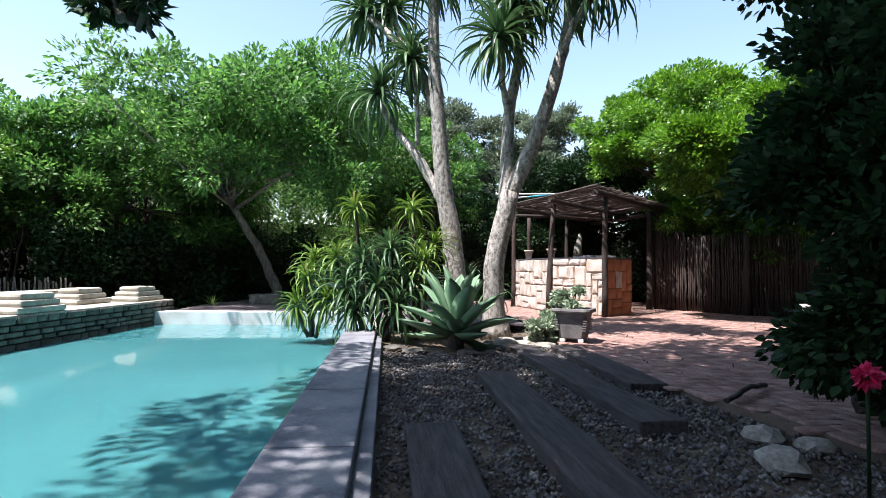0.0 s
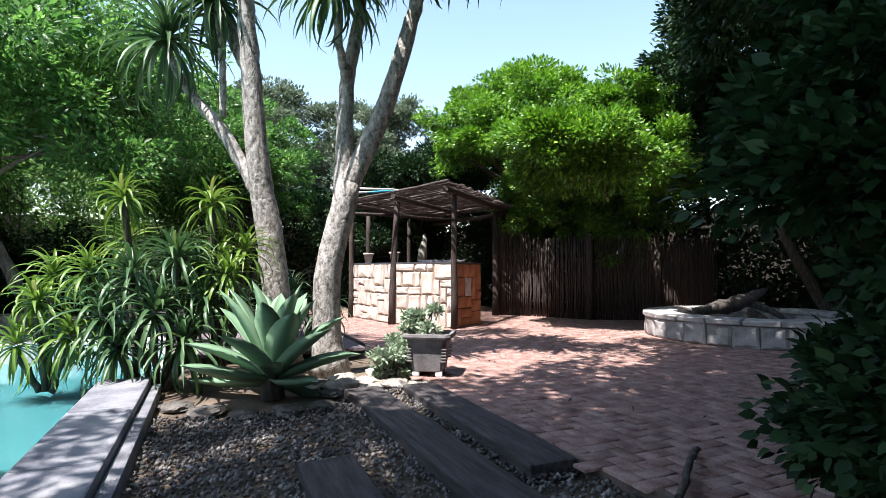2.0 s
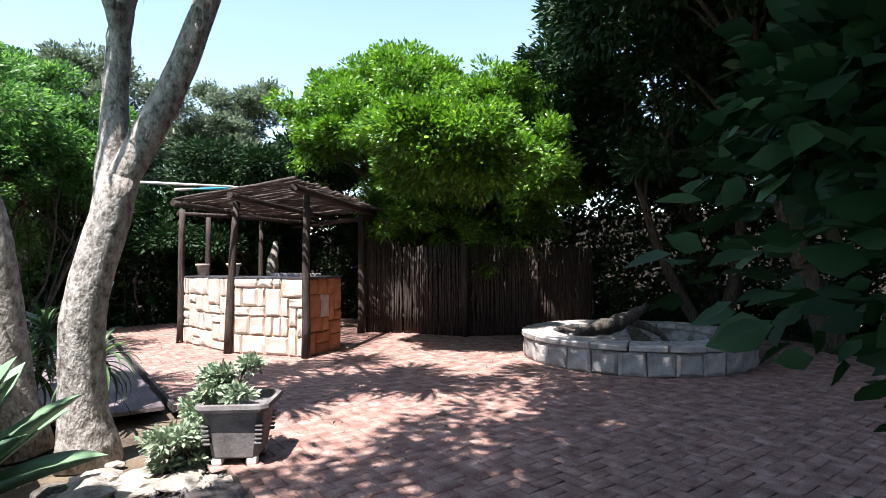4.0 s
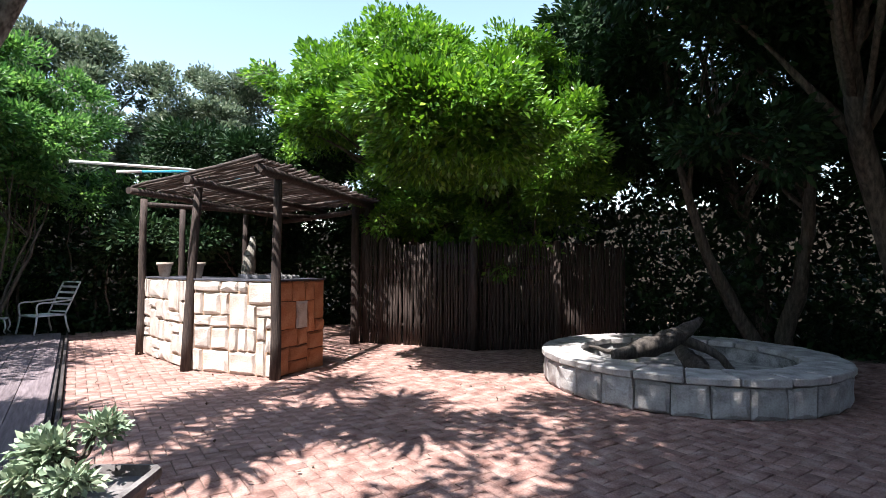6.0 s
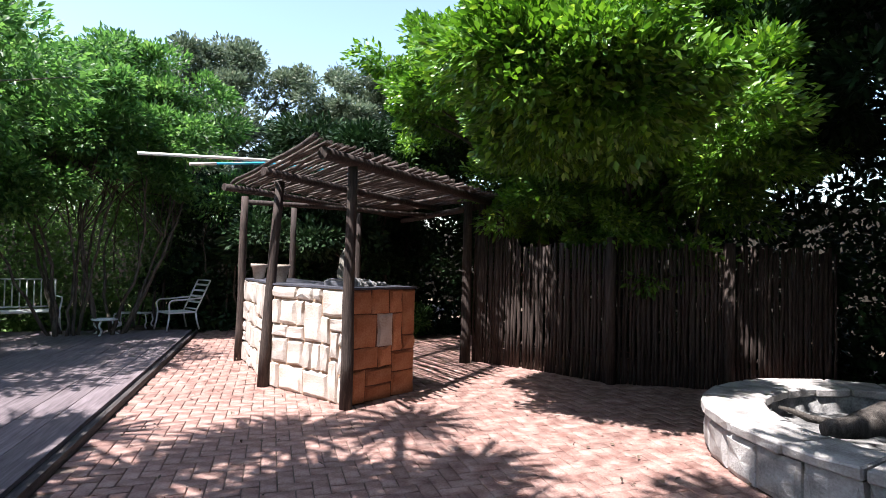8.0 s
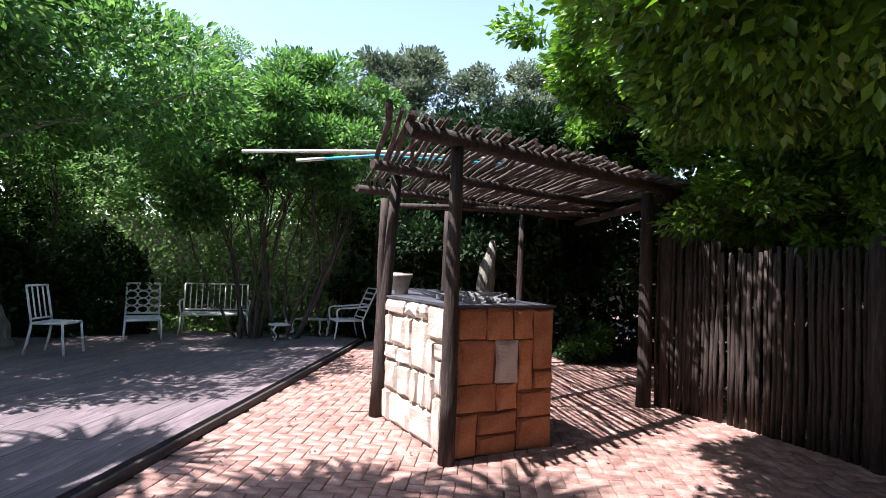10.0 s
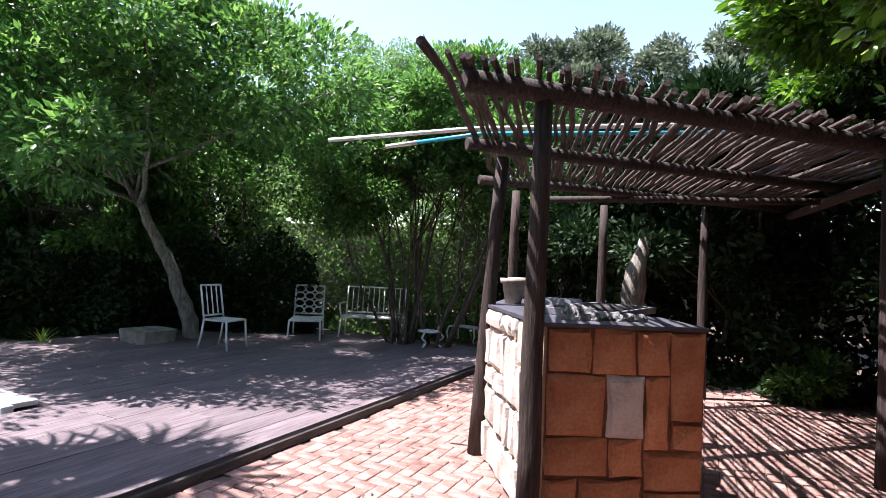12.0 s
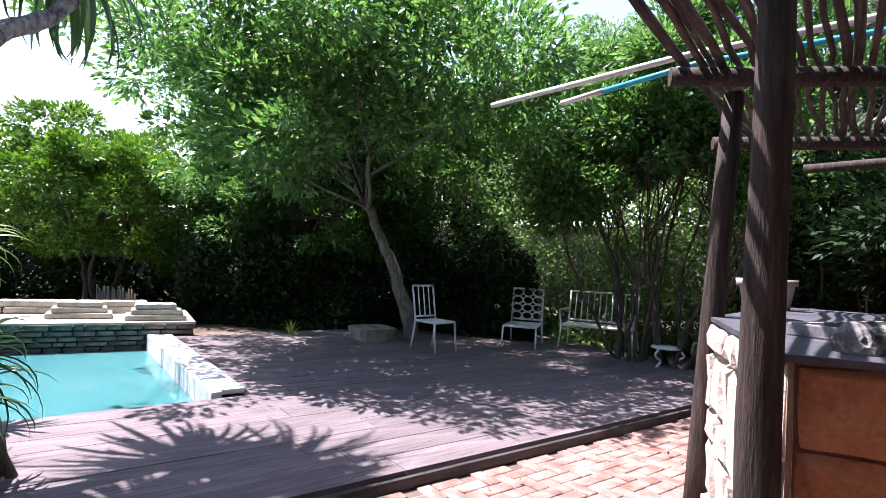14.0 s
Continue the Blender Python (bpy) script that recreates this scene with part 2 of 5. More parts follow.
def lathe(profile, sides=24, bm=None, square=0.0):
    """A turned shape from (radius, height) pairs; square: how far it is squared off."""
    bm = bm or bmesh.new()
    rings = []
    for r, z in profile:
        ring = []
        for k in range(sides):
            a = 2 * math.pi * (k + 0.5) / sides
            s = 1 / max(abs(math.cos(a)), abs(math.sin(a)))
            q = r * (1 + square * (s - 1))
            ring.append(bm.verts.new((q * math.cos(a), q * math.sin(a), z)))
        rings.append(ring)
    for a, b in zip(rings, rings[1:]):
        for k in range(sides):
            bm.faces.new((a[k], a[(k + 1) % sides], b[(k + 1) % sides], b[k])).smooth = square < 0.5
    bm.faces.new(rings[0][::-1])
    bm.faces.new(rings[-1])
    return bm


def slab(corners, z0, z1, bm=None):
    """A flat sheet of any outline with thickness."""
    bm = bm or bmesh.new()
    lo = [bm.verts.new((x, y, z0)) for x, y in corners]
    hi = [bm.verts.new((x, y, z1)) for x, y in corners]
    bm.faces.new(hi), bm.faces.new(lo[::-1])
    for k in range(len(corners)):
        j = (k + 1) % len(corners)
        bm.faces.new((lo[k], lo[j], hi[j], hi[k]))
    bmesh.ops.recalc_face_normals(bm, faces=bm.faces)
    return bm


def rock(sx, sy, sz, seed, detail=2):
    bm = bmesh.new()
    bmesh.ops.create_icosphere(bm, subdivisions=detail, radius=1)
    off = Vector((seed * 3.1, seed * 1.7, 0))
    for v in bm.verts:
        k = 1 + 0.35 * noise.noise(v.co * 1.3 + off) + 0.16 * noise.noise(v.co * 3.6 + off) + 0.07 * noise.noise(v.co * 9 + off)
        v.co = Vector((v.co.x * sx * k, v.co.y * sy * k, max(-0.45, v.co.z * k) * sz + 0.42 * sz))
    return bm


def raw_mesh(name, verts, tris):
    """A mesh from arrays of points and triangles."""
    me = bpy.data.meshes.new(name)
    me.vertices.add(len(verts))
    me.vertices.foreach_set("co", np.ascontiguousarray(verts, np.float32).ravel())
    me.loops.add(len(tris) * 3)
    me.loops.foreach_set("vertex_index", np.ascontiguousarray(tris, np.int32).ravel())
    me.polygons.add(len(tris))
    me.polygons.foreach_set("loop_start", np.arange(0, len(tris) * 3, 3, dtype=np.int32))
    me.update(calc_edges=True)
    return me


def leaf_mesh(name, at, out, size, rng, width=0.45, up=0.6):
    """Small folded leaves at the points at, pointing more or less along out."""
    n = len(at)
    d = out + rng.normal(0, 0.55, (n, 3))
    d[:, 2] -= 0.15
    d /= np.linalg.norm(d, axis=1, keepdims=True) + 1e-6
    nor = rng.normal(0, 0.6, (n, 3)) + out * 0.4
    nor[:, 2] += up
    side = np.cross(d, nor)
    side /= np.linalg.norm(side, axis=1, keepdims=True) + 1e-6
    nor = np.cross(side, d)
    s = (size * rng.uniform(0.6, 1.3, (n, 1)))
    w = s * width * 0.5
    v = np.stack([at, at + d * s * 0.5 + side * w + nor * s * 0.10, at + d * s, at + d * s * 0.5 - side * w + nor * s * 0.10], 1).reshape(-1, 3)
    if width > 0.6:
        v = np.stack([at, at + d * s * 0.3 + side * w * 0.95 + nor * s * 0.07, at + d * s * 0.62 + side * w * 0.8 + nor * s * 0.08, at + d * s,
                      at + d * s * 0.62 - side * w * 0.8 + nor * s * 0.08, at + d * s * 0.3 - side * w * 0.95 + nor * s * 0.07], 1).reshape(-1, 3)
        b = np.arange(n)[:, None] * 6
        return raw_mesh(name, v, np.concatenate([b + [0, 1, 2], b + [0, 2, 3], b + [0, 3, 4], b + [0, 4, 5]], 0))
    b = np.arange(n)[:, None] * 4
    return raw_mesh(name, v, np.concatenate([b + [0, 1, 2], b + [0, 2, 3]], 0))


def crown_points(rng, centre, radii, clumps, per, clump=0.45, hollow=0.5, low=-0.8):
    """Leaf places on lobes made of clumps, over an uneven crown, and the way each one faces; also the clumps' middles."""
    centre, radii = np.array(centre, float), np.array(radii, float)
    lobes = max(6, clumps // 7)
    d = rng.normal(0, 1, (lobes * 6, 3))
    d /= np.linalg.norm(d, axis=1, keepdims=True)
    d = d[d[:, 2] > low][:lobes]
    lump = np.array([1 + 0.22 * noise.noise(Vector(q * 1.7 + centre * 0.37)) + 0.16 * noise.noise(Vector(q * 3.9 + centre * 0.9)) for q in d])[:, None]
    heart = centre + d * radii * rng.uniform(hollow ** 2, 0.86, (len(d), 1)) ** 0.5 * lump
    big = min(radii[0], radii[1], 2.6) * rng.uniform(0.17, 0.36, (len(d), 1, 1))
    n = max(3, clumps // len(d))
    e = rng.normal(0, 1, (len(d), n, 3))
    e[:, :, 2] = np.abs(e[:, :, 2]) * np.where(rng.uniform(0, 1, (len(d), n)) < 0.2, -0.7, 1.0)
    e /= np.linalg.norm(e, axis=2, keepdims=True)
    mid = (heart[:, None, :] + e * big * np.array([1.0, 1.0, 0.72]) * rng.uniform(0.7, 1.12, (len(d), n, 1))).reshape(-1, 3)
    face = (e + d[:, None, :] * 0.35).reshape(-1, 1, 3)
    q = rng.normal(0, 1, (len(mid), per, 3))
    q /= np.linalg.norm(q, axis=2, keepdims=True)
    r = clump * rng.uniform(0.45, 1.15, (len(mid), 1, 1)) * rng.uniform(0.1, 1, (len(mid), per, 1)) ** 0.5
    at = mid[:, None, :] + q * r * np.array([1.1, 1.1, 0.7])
    out = q + face * 0.8
    return at.reshape(-1, 3), out.reshape(-1, 3), mid


def tree(name, label, base, centre, radii, material, bark, clumps=150, per=90, leaf=0.13, clump=0.5, seed=1, stems=1, girth=0.14, hollow=0.5, low=-0.8, limbs=24, width=0.45, spread=0.3, path=None):
    rng = np.random.default_rng(seed)
    at, out, mid = crown_points(rng, centre, radii, clumps, per, clump, hollow, low)
    t = thing(name, label, "tree", base)
    inv = Matrix.Translation(-Vector(base))
    off = np.array(base)
    tops = []
    for k in range(stems):
        a = 2 * math.pi * k / stems + seed
        foot = Vector(base) + Vector((math.cos(a), math.sin(a), 0)) * (spread if stems > 1 else 0) * 0.6
        top = Vector(centre) + Vector((math.cos(a) * radii[0] * (0.35 if stems < 5 else 0.6), math.sin(a) * radii[1] * (0.35 if stems < 5 else 0.6), -radii[2] * 0.1)) * (1 if stems > 1 else 0.15)
        way = foot.lerp(top, 0.45) + Vector((rng.uniform(-0.3, 0.3), rng.uniform(-0.3, 0.3), 0))
        pts = bent(path or [foot, way, top], 6, 0.03, seed + k)
        g = girth * (1 if stems == 1 else rng.uniform(0.5, 0.9))
        bm = tube(pts, [g * (1.25 - 0.95 * i / (len(pts) - 1)) for i in range(len(pts))], 9, rough=0.12, seed=seed + k)
        tops.append(pts)
        bmesh.ops.transform(bm, matrix=inv, verts=bm.verts)
        part("trunk", bm, M[bark], t)
    for k in range(limbs):
        pts = tops[k % stems]
        s = pts[int(rng.integers(int(len(pts) * 0.55), len(pts) - 1))]
        e = Vector(mid[int(rng.integers(len(mid)))])
        w = s.lerp(e, 0.5) + Vector((rng.uniform(-0.2, 0.2), rng.uniform(-0.2, 0.2), rng.uniform(0, 0.35)))
        q = bent([s, w, e], 4, 0.03, seed * 7 + k)
        bm = tube(q, [girth * rng.uniform(0.18, 0.4) * (1.1 - 0.95 * i / (len(q) - 1)) for i in range(len(q))], 6, None, 0.1, k)
        bmesh.ops.transform(bm, matrix=inv, verts=bm.verts)
        part("limb", bm, M[bark], t)
    part("crown", leaf_mesh("crown", at - off, out, leaf, rng, width), M[material], t)
    return t


def shrub(name, label, base, radii, material, clumps=60, per=80, leaf=0.09, seed=1, z=None, clump=0.3, category="shrub", width=0.45):
    rng = np.random.default_rng(seed)
    c = (0, 0, radii[2] * 0.95 if z is None else z)
    at, out, mid = crown_points(rng, c, radii, clumps, per, clump, 0.35, -0.95)
    keep = at[:, 2] > 0.02
    t = thing(name, label, category, base)
    for k in range(9):
        e = Vector(mid[int(rng.integers(len(mid)))])
        q = bent([(rng.uniform(-0.1, 0.1), rng.uniform(-0.1, 0.1), -0.02), e * 0.5 + Vector((0, 0, 0.1)), e], 4, 0.02, k)
        part("stem", tube(q, [min(0.022, radii[0] * 0.05) * (1.1 - 0.9 * i / (len(q) - 1)) for i in range(len(q))], 5), M["bark_dark"], t)
    part("foliage", leaf_mesh("foliage", at[keep], out[keep], leaf, rng, width), M[material], t)
    return t


U, V = Vector((math.sin(radians(15.5)), math.cos(radians(15.5)))), Vector((math.cos(radians(15.5)), -math.sin(radians(15.5))))


def uv(u, v):
    """Plan coordinates along (u) and across (v) the pool."""
    q = U * u + V * v
    return q.x, q.y


# ---- ground, pool, deck, patio ----
POOL_ANGLE = -15.5
bm = bmesh.new()
# the ground is one sheet round the pool, out to the horizon
inner = [uv(-6, -7), uv(-6, -0.15), uv(9.9, -0.15), uv(9.9, -7)]
outer = [(-400, -400), (400, -400), (400, 400), (-400, 400)]
mid = [(-14, -9), (19, -9), (19, 26), (-14, 26)]
def level(x, y):
    return -0.06 - 0.05 * max(0.0, min(1.0, (3.0 - y) / 2.5))
vi = [bm.verts.new((x, y, level(x, y))) for x, y in inner]
vm = [bm.verts.new((x, y, -0.07)) for x, y in mid]
vo = [bm.verts.new((x, y, -0.07)) for x, y in outer]
for a, b in ((vm, vo),):
    for k in range(4):
        bm.faces.new((a[k], b[k], b[(k + 1) % 4], a[(k + 1) % 4]))
ring = [(vi[0], vm[0]), (vi[1], vm[1]), (vi[2], vm[2]), (vi[3], vm[3])]
for k in range(4):
    a, b = ring[k], ring[(k + 1) % 4]
    bm.faces.new((a[0], a[1], b[1], b[0]))
bmesh.ops.recalc_face_normals(bm, faces=bm.faces)
ground = solo("ground", bm, M["soil"], "dark leaf-strewn garden soil under the trees", "ground", kind="structure")

WATER = -0.13
me = slab([uv(-6.2, -7), uv(-6.2, -0.1), uv(9.9, -0.1), uv(9.9, -7)], WATER - 0.02, WATER)
solo("water", me, M["water"], "milky turquoise pool water with faint ripples", "pool water", kind="structure")
bm = slab([uv(-6.3, -7.1), uv(-6.3, -0.05), uv(10.0, -0.05), uv(10.0, -7.1)], -1.6, -1.5)
solo("pool_floor", bm, M["plaster"], "pale plastered pool floor under the water", "pool", kind="structure")

pool_edge = thing("pool_coping", "grey slate coping slabs along the pool's edge", "coping", kind="structure")
u = -5.6
k = 0
rs = random.Random(5)
while u < 6.9:
    ln = min(1.15, 7.05 - u)
    bm = box(0.40, ln - 0.008, 0.09, 0.012)
    part("coping_slab", bm, M["slate"], pool_edge, m=pose(*uv(u + ln / 2, -0.33), 0.0 + rs.uniform(-0.002, 0.002), 0, 0, POOL_ANGLE))
    u += ln
part("outer_kerb", box(0.075, 12.6, 0.12, 0.01), M["slate"], pool_edge, m=pose(*uv(0.7, -0.085), -0.09, 0, 0, POOL_ANGLE))
part("pool_wall", box(0.06, 16.0, 1.45, 0), M["plaster"], pool_edge, "plastered pool wall", m=pose(*uv(1.9, -0.16), -1.5, 0, 0, POOL_ANGLE))

# timber deck of boards that run along the pool
deck = thing("deck", "weathered grey-brown timber deck boards beside the pool", "deck", kind="structure")
BOARD = 0.28
rs = random.Random(8)
v = -4.0
while v < 2.1:
    u0 = 8.35 if v > -0.3 else 10.2
    if v > 1.2:
        u0 = 8.2
    cut = u0
    while cut < 16.4:
        ln = min(16.4 - cut, 2.9 if cut > u0 else 1.4 + 1.5 * rs.random())
        part("board", box(BOARD - 0.006, ln - 0.005, 0.035, 0.0), M["deck"], deck, m=pose(*uv(cut + ln / 2, v + BOARD / 2), 0.03 + rs.uniform(-0.0015, 0.0015), 0, 0, POOL_ANGLE))
        cut += ln
    v += BOARD
# the shadow line beside the bricks, made as a dark strip
part("edge_shadow_strip", box(0.035, 8.2, 0.075, 0.006), M["sleeper"], deck, "dark strip in place of the shadow line at the deck's edge", m=pose(*uv(12.3, 2.245), -0.01, 0, 0, POOL_ANGLE))
part("joists", box(2.3, 7.8, 0.06), M["sleeper"], deck, "dark joists", m=pose(*uv(12.4, 1.05), -0.035, 0, 0, POOL_ANGLE))
part("joists", box(3.8, 6.3, 0.06), M["sleeper"], deck, "dark joists", m=pose(*uv(13.2, -2.05), -0.035, 0, 0, POOL_ANGLE))
part("white_riser", box(3.9, 0.10, 0.26, 0.015), M["plaster"], deck, "white plastered pool edge", m=pose(*uv(9.9, -2.12), -0.16, 0, 0, POOL_ANGLE))

for k in range(4):
    part("edge_slab", box(0.93, 0.30, 0.05, 0.014), M["plaster"], deck, "white edge slab", m=pose(*uv(10.03, -0.72 - 0.945 * k), 0.045, 0, 0, POOL_ANGLE))

PATIO = [uv(16.4, 2.27), uv(8.6, 2.27), (4.4, 7.0), (3.95, 5.75), (3.7, 5.0), (3.4, 4.0), (3.2, 3.0), (3.15, 2.2), (3.0, -1.5), (13.2, -1.5), (13.2, 9.0), (10.6, 14.5), (8.6, 16.8)]
solo("patio_bed", slab(PATIO, -0.09, -0.012), M["mortar"], "sandy joints under the brick paving", "paving", kind="structure")

# ---- near-black fence added far behind the trees to block horizon light ----
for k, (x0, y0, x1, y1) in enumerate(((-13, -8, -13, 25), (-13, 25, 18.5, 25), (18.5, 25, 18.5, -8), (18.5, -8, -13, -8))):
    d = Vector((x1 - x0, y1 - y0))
    solo("wall_%d" % (k + 1), box(d.length, 0.15, 3.0), M["backwall"], "plain near-black fence added behind the trees to block horizon light", "wall", ((x0 + x1) / 2, (y0 + y1) / 2, -0.07), math.degrees(math.atan2(d.y, d.x)), kind="structure")

# ---- raised stone spa beside the pool ----
SP0, SP1 = Vector((-3.44, 5.0)), Vector((-0.98, 11.15))
spd = (SP1 - SP0).normalized()
spn = Vector((-spd.y, spd.x))
spa = thing("raised_spa", "raised pale spa platform with a dark mossy stone wall", "spa", (SP0.x, SP0.y, -0.64), math.degrees(math.atan2(spd.y, spd.x)))
L = (SP1 - SP0).length
part("body", box(L, 1.7, 0.88, 0.03, (L / 2, 0.95, 0)), M["wetwall"], spa)
part("platform", box(L + 0.05, 1.8, 0.06, 0.02, (L / 2, 0.95, 0.86)), M["spastone"], spa, "pale plastered platform")
rs = random.Random(3)
z = 0.30
row = 0
while z < 0.82:
    h = rs.uniform(0.07, 0.11)
    x = rs.uniform(-0.2, 0)
    while x < L - 0.05:
        w = rs.uniform(0.14, 0.4)
        bm = box(w - 0.02, 0.09, h - 0.015, 0.012)
        part("wall_stone", bm, M["wetwall"], spa, m=pose(min(x + w / 2, L - w / 2), 0.08 + rs.uniform(-0.02, 0.015), z, 0, 0, rs.uniform(-1, 1)))
        x += w
    z += h


def stacked_stones(at, rz, w=0.85, d=0.5, layers=3, seed=0):
    t = thing("stacked_stone_block", "stack of flat pale stone slabs on the spa wall", "stone block", at, rz, "stone blocks on the spa")
    r = random.Random(seed)
    z = 0
    for k in range(layers):
        f = 1 - 0.16 * k
        part("slab", box(w * f, d * f, 0.085, 0.04), M["spastone"], t, m=pose(r.uniform(-0.02, 0.02), 0, z, 0, 0, r.uniform(-3, 3)))
        z += 0.083
    return t


rzs = math.degrees(math.atan2(spd.y, spd.x))
for s, o in ((3.4, 0.3), (5.1, 0.75), (6.1, 0.42)):
    q = SP0 + spd * s + spn * o
    stacked_stones((q.x, q.y, 0.28), rzs, seed=int(s * 10))
ledge = thing("stone_ledge", "low ledge of long pale stones round the spa", "ledge", (SP0.x, SP0.y, 0.28), rzs)
for k in range(6):
    for j in range(2):
        part("stone", box(1.0, 0.42 - 0.08 * j, 0.1, 0.03), M["spastone"], ledge, m=pose(0.5 + k * 1.02 - 0.1 * j, 1.45, 0.1 * j, 0, 0, rs.uniform(-2, 2)))

# ---- stone bar under the pole roof ----
A, B, C3, E3 = Vector((6.98, 8.78)), Vector((6.56, 10.0)), Vector((6.68, 11.9)), Vector((7.87, 9.06))
BAR_H = 1.19
bar = thing("stone_bar", "pale and rust sandstone block bar with a dark top", "bar counter", (A.x, A.y, 0))
BO = Vector((A.x, A.y, 0))


def stone(w, h, seed, deep=0.05):
    """One rock-faced block: a back, a worn edge and a proud uneven face."""
    r = random.Random(seed)
    bm = bmesh.new()
    loops = []
    for inset, y in ((0.0, 0.03), (0.004, -0.4 * deep), (min(w, h) * 0.13, -deep)):
        lp = []
        for sx, sz in ((-1, -1), (0, -1), (1, -1), (1, 0), (1, 1), (0, 1), (-1, 1), (-1, 0)):
            j = 0.010 if inset else 0.0
            lp.append(bm.verts.new((sx * (w / 2 - inset) + r.uniform(-j, j), y + (r.uniform(-j, j) if inset > 0.003 else 0), sz * (h / 2 - inset) + r.uniform(-j, j))))
        loops.append(lp)
    for a, b in zip(loops, loops[1:]):
        for k in range(8):
            bm.faces.new((a[k], a[(k + 1) % 8], b[(k + 1) % 8], b[k]))
    c = bm.verts.new((r.uniform(-0.1, 0.1) * w, -deep * r.uniform(0.9, 1.35), r.uniform(-0.1, 0.1) * h))
    for k in range(8):
        bm.faces.new((loops[-1][k], loops[-1][(k + 1) % 8], c))
    bmesh.ops.recalc_face_normals(bm, faces=bm.faces)
    return bm


def stone_face(parent, p, q, height, seed, origin, z0=0.0):
    """Blocks of mixed sizes packed over one upright face that runs from p to q, seen from its right."""
    r = random.Random(seed)
    d = q - p
    n, cell = max(2, round(d.length / 0.15)), d.length / max(2, round(d.length / 0.15))
    rows = round(height / 0.14)
    ch = height / rows
    free = [[True] * n for _ in range(rows)]
    rz = math.degrees(math.atan2(d.y, d.x))
    for j in range(rows):
        for i in range(n):
            if not free[j][i]:
                continue
            w, h = r.choice(((2, 1), (3, 1), (1, 2), (2, 2), (1, 3), (2, 3), (3, 2), (2, 2), (1, 2)))
            while i + w > n or not all(free[j][i:i + w]):
                w -= 1
            while j + h > rows or not all(free[j + h - 1][i:i + w]):
                h -= 1
            for b in range(h):
                for a in range(w):
                    free[j + b][i + a] = False
            c = p + d.normalized() * ((i + w / 2) * cell)
            part("stone", stone(w * cell - 0.012, h * ch - 0.012, seed * 1000 + j * 50 + i), M["sandstone"], parent,
                 m=pose(c.x - origin.x, c.y - origin.y, z0 + (j + h / 2) * ch - origin.z, 0, 0, rz))


def thick_wall(p, q, t, z0, z1):
    d = (q - p).normalized()
    nrm = Vector((-d.y, d.x)) * t
    return slab([tuple(p), tuple(q), tuple(q + nrm), tuple(p + nrm)], z0, z1)


for p, q in ((B, A), (C3, B), (A, E3)):
    out = Vector(((q - p).y, -(q - p).x)).normalized() * (0.006 if p is A else 0.016)
    bm = thick_wall(p + out, q + out, 0.33, 0, BAR_H - 0.022)
    bmesh.ops.translate(bm, verts=bm.verts, vec=-BO)
    part("core", bm, M["rustjoint" if p is A else "joint"], bar, "rough mortar core")
stone_face(bar, B, A, BAR_H - 0.022, 21, BO)
stone_face(bar, C3, B, BAR_H - 0.022, 22, BO)
# the short end: larger rust-coloured blocks round one pale one (left, right, bottom, top, as shares of the face)
# the rust tone also holds this end's shade and bounce off the bricks
END = [(0, .28, .78, 1), (.28, .56, .78, 1), (.56, .78, .78, 1), (.78, 1, .56, 1), (0, .37, .48, .78), (.37, .62, .48, .78), (.62, .78, .42, .78),
       (.78, 1, .42, .56), (0, .40, .29, .48), (.40, .62, .29, .48), (.62, 1, .22, .42), (0, .21, 0, .29), (.21, .62, .14, .29), (.21, .62, 0, .14), (.62, 1, 0, .22)]
for k, (u0, u1, v0, v1) in enumerate(END):
    W, H, c = (E3 - A).length, BAR_H - 0.022, A.lerp(E3, (u0 + u1) / 2)
    pale = k == 5
    part("stone", stone((u1 - u0) * W - 0.006, (v1 - v0) * H - 0.006, 2300 + k, 0.03), M["sandstone" if pale else "shaded_ruststone"], bar, "pale sandstone block" if pale else "rust-coloured sandstone block with the end's warm shade in its colour",
         m=pose(c.x - BO.x, c.y - BO.y, (v0 + v1) / 2 * H, 0, 0, math.degrees(math.atan2(E3.y - A.y, E3.x - A.x))))
e_in = Vector((E3.x - 0.2, E3.y + 0.62))
bm = slab([(A.x - 0.03, A.y - 0.04), (E3.x + 0.02, E3.y - 0.03), (e_in.x + 0.1, e_in.y), (B.x + 0.72, B.y - 0.05), (C3.x + 0.68, C3.y), (C3.x - 0.04, C3.y), (B.x - 0.04, B.y)], BAR_H - 0.022, BAR_H)
bmesh.ops.translate(bm, verts=bm.verts, vec=-BO)
part("countertop", bm, M["counter"], bar, "dark slate top")
bm = thick_wall(E3, e_in, 0.3, 0, BAR_H - 0.022)
bmesh.ops.translate(bm, verts=bm.verts, vec=-BO)
part("core", bm, M["joint"], bar)

grill = thing("built_in_grill", "dark built-in grill trough with a pale rim on the bar", "grill", (7.36, 9.75, BAR_H), 66)
part("tray", box(1.0, 0.5, 0.015), M["iron"], grill)
for x, y, sx, sy in ((0, 0.25, 1.0, 0.03), (0, -0.25, 1.0, 0.03), (0.5, 0, 0.03, 0.53), (-0.5, 0, 0.03, 0.53)):
    part("rim", box(sx, sy, 0.05, 0.006, (x, y, 0)), M["slate"], grill, "grey rim")
for k in range(22):
    part("bar", tube([(-0.46 + k * 0.044, -0.235, 0.042), (-0.46 + k * 0.044, 0.235, 0.042)], 0.006, 6), M["iron"], grill)

# ---- pole roof ----
lapa = thing("pole_roof_shelter", "open shelter of weathered poles with a lath roof", "shelter", (A.x, A.y, 0))
rs = random.Random(12)


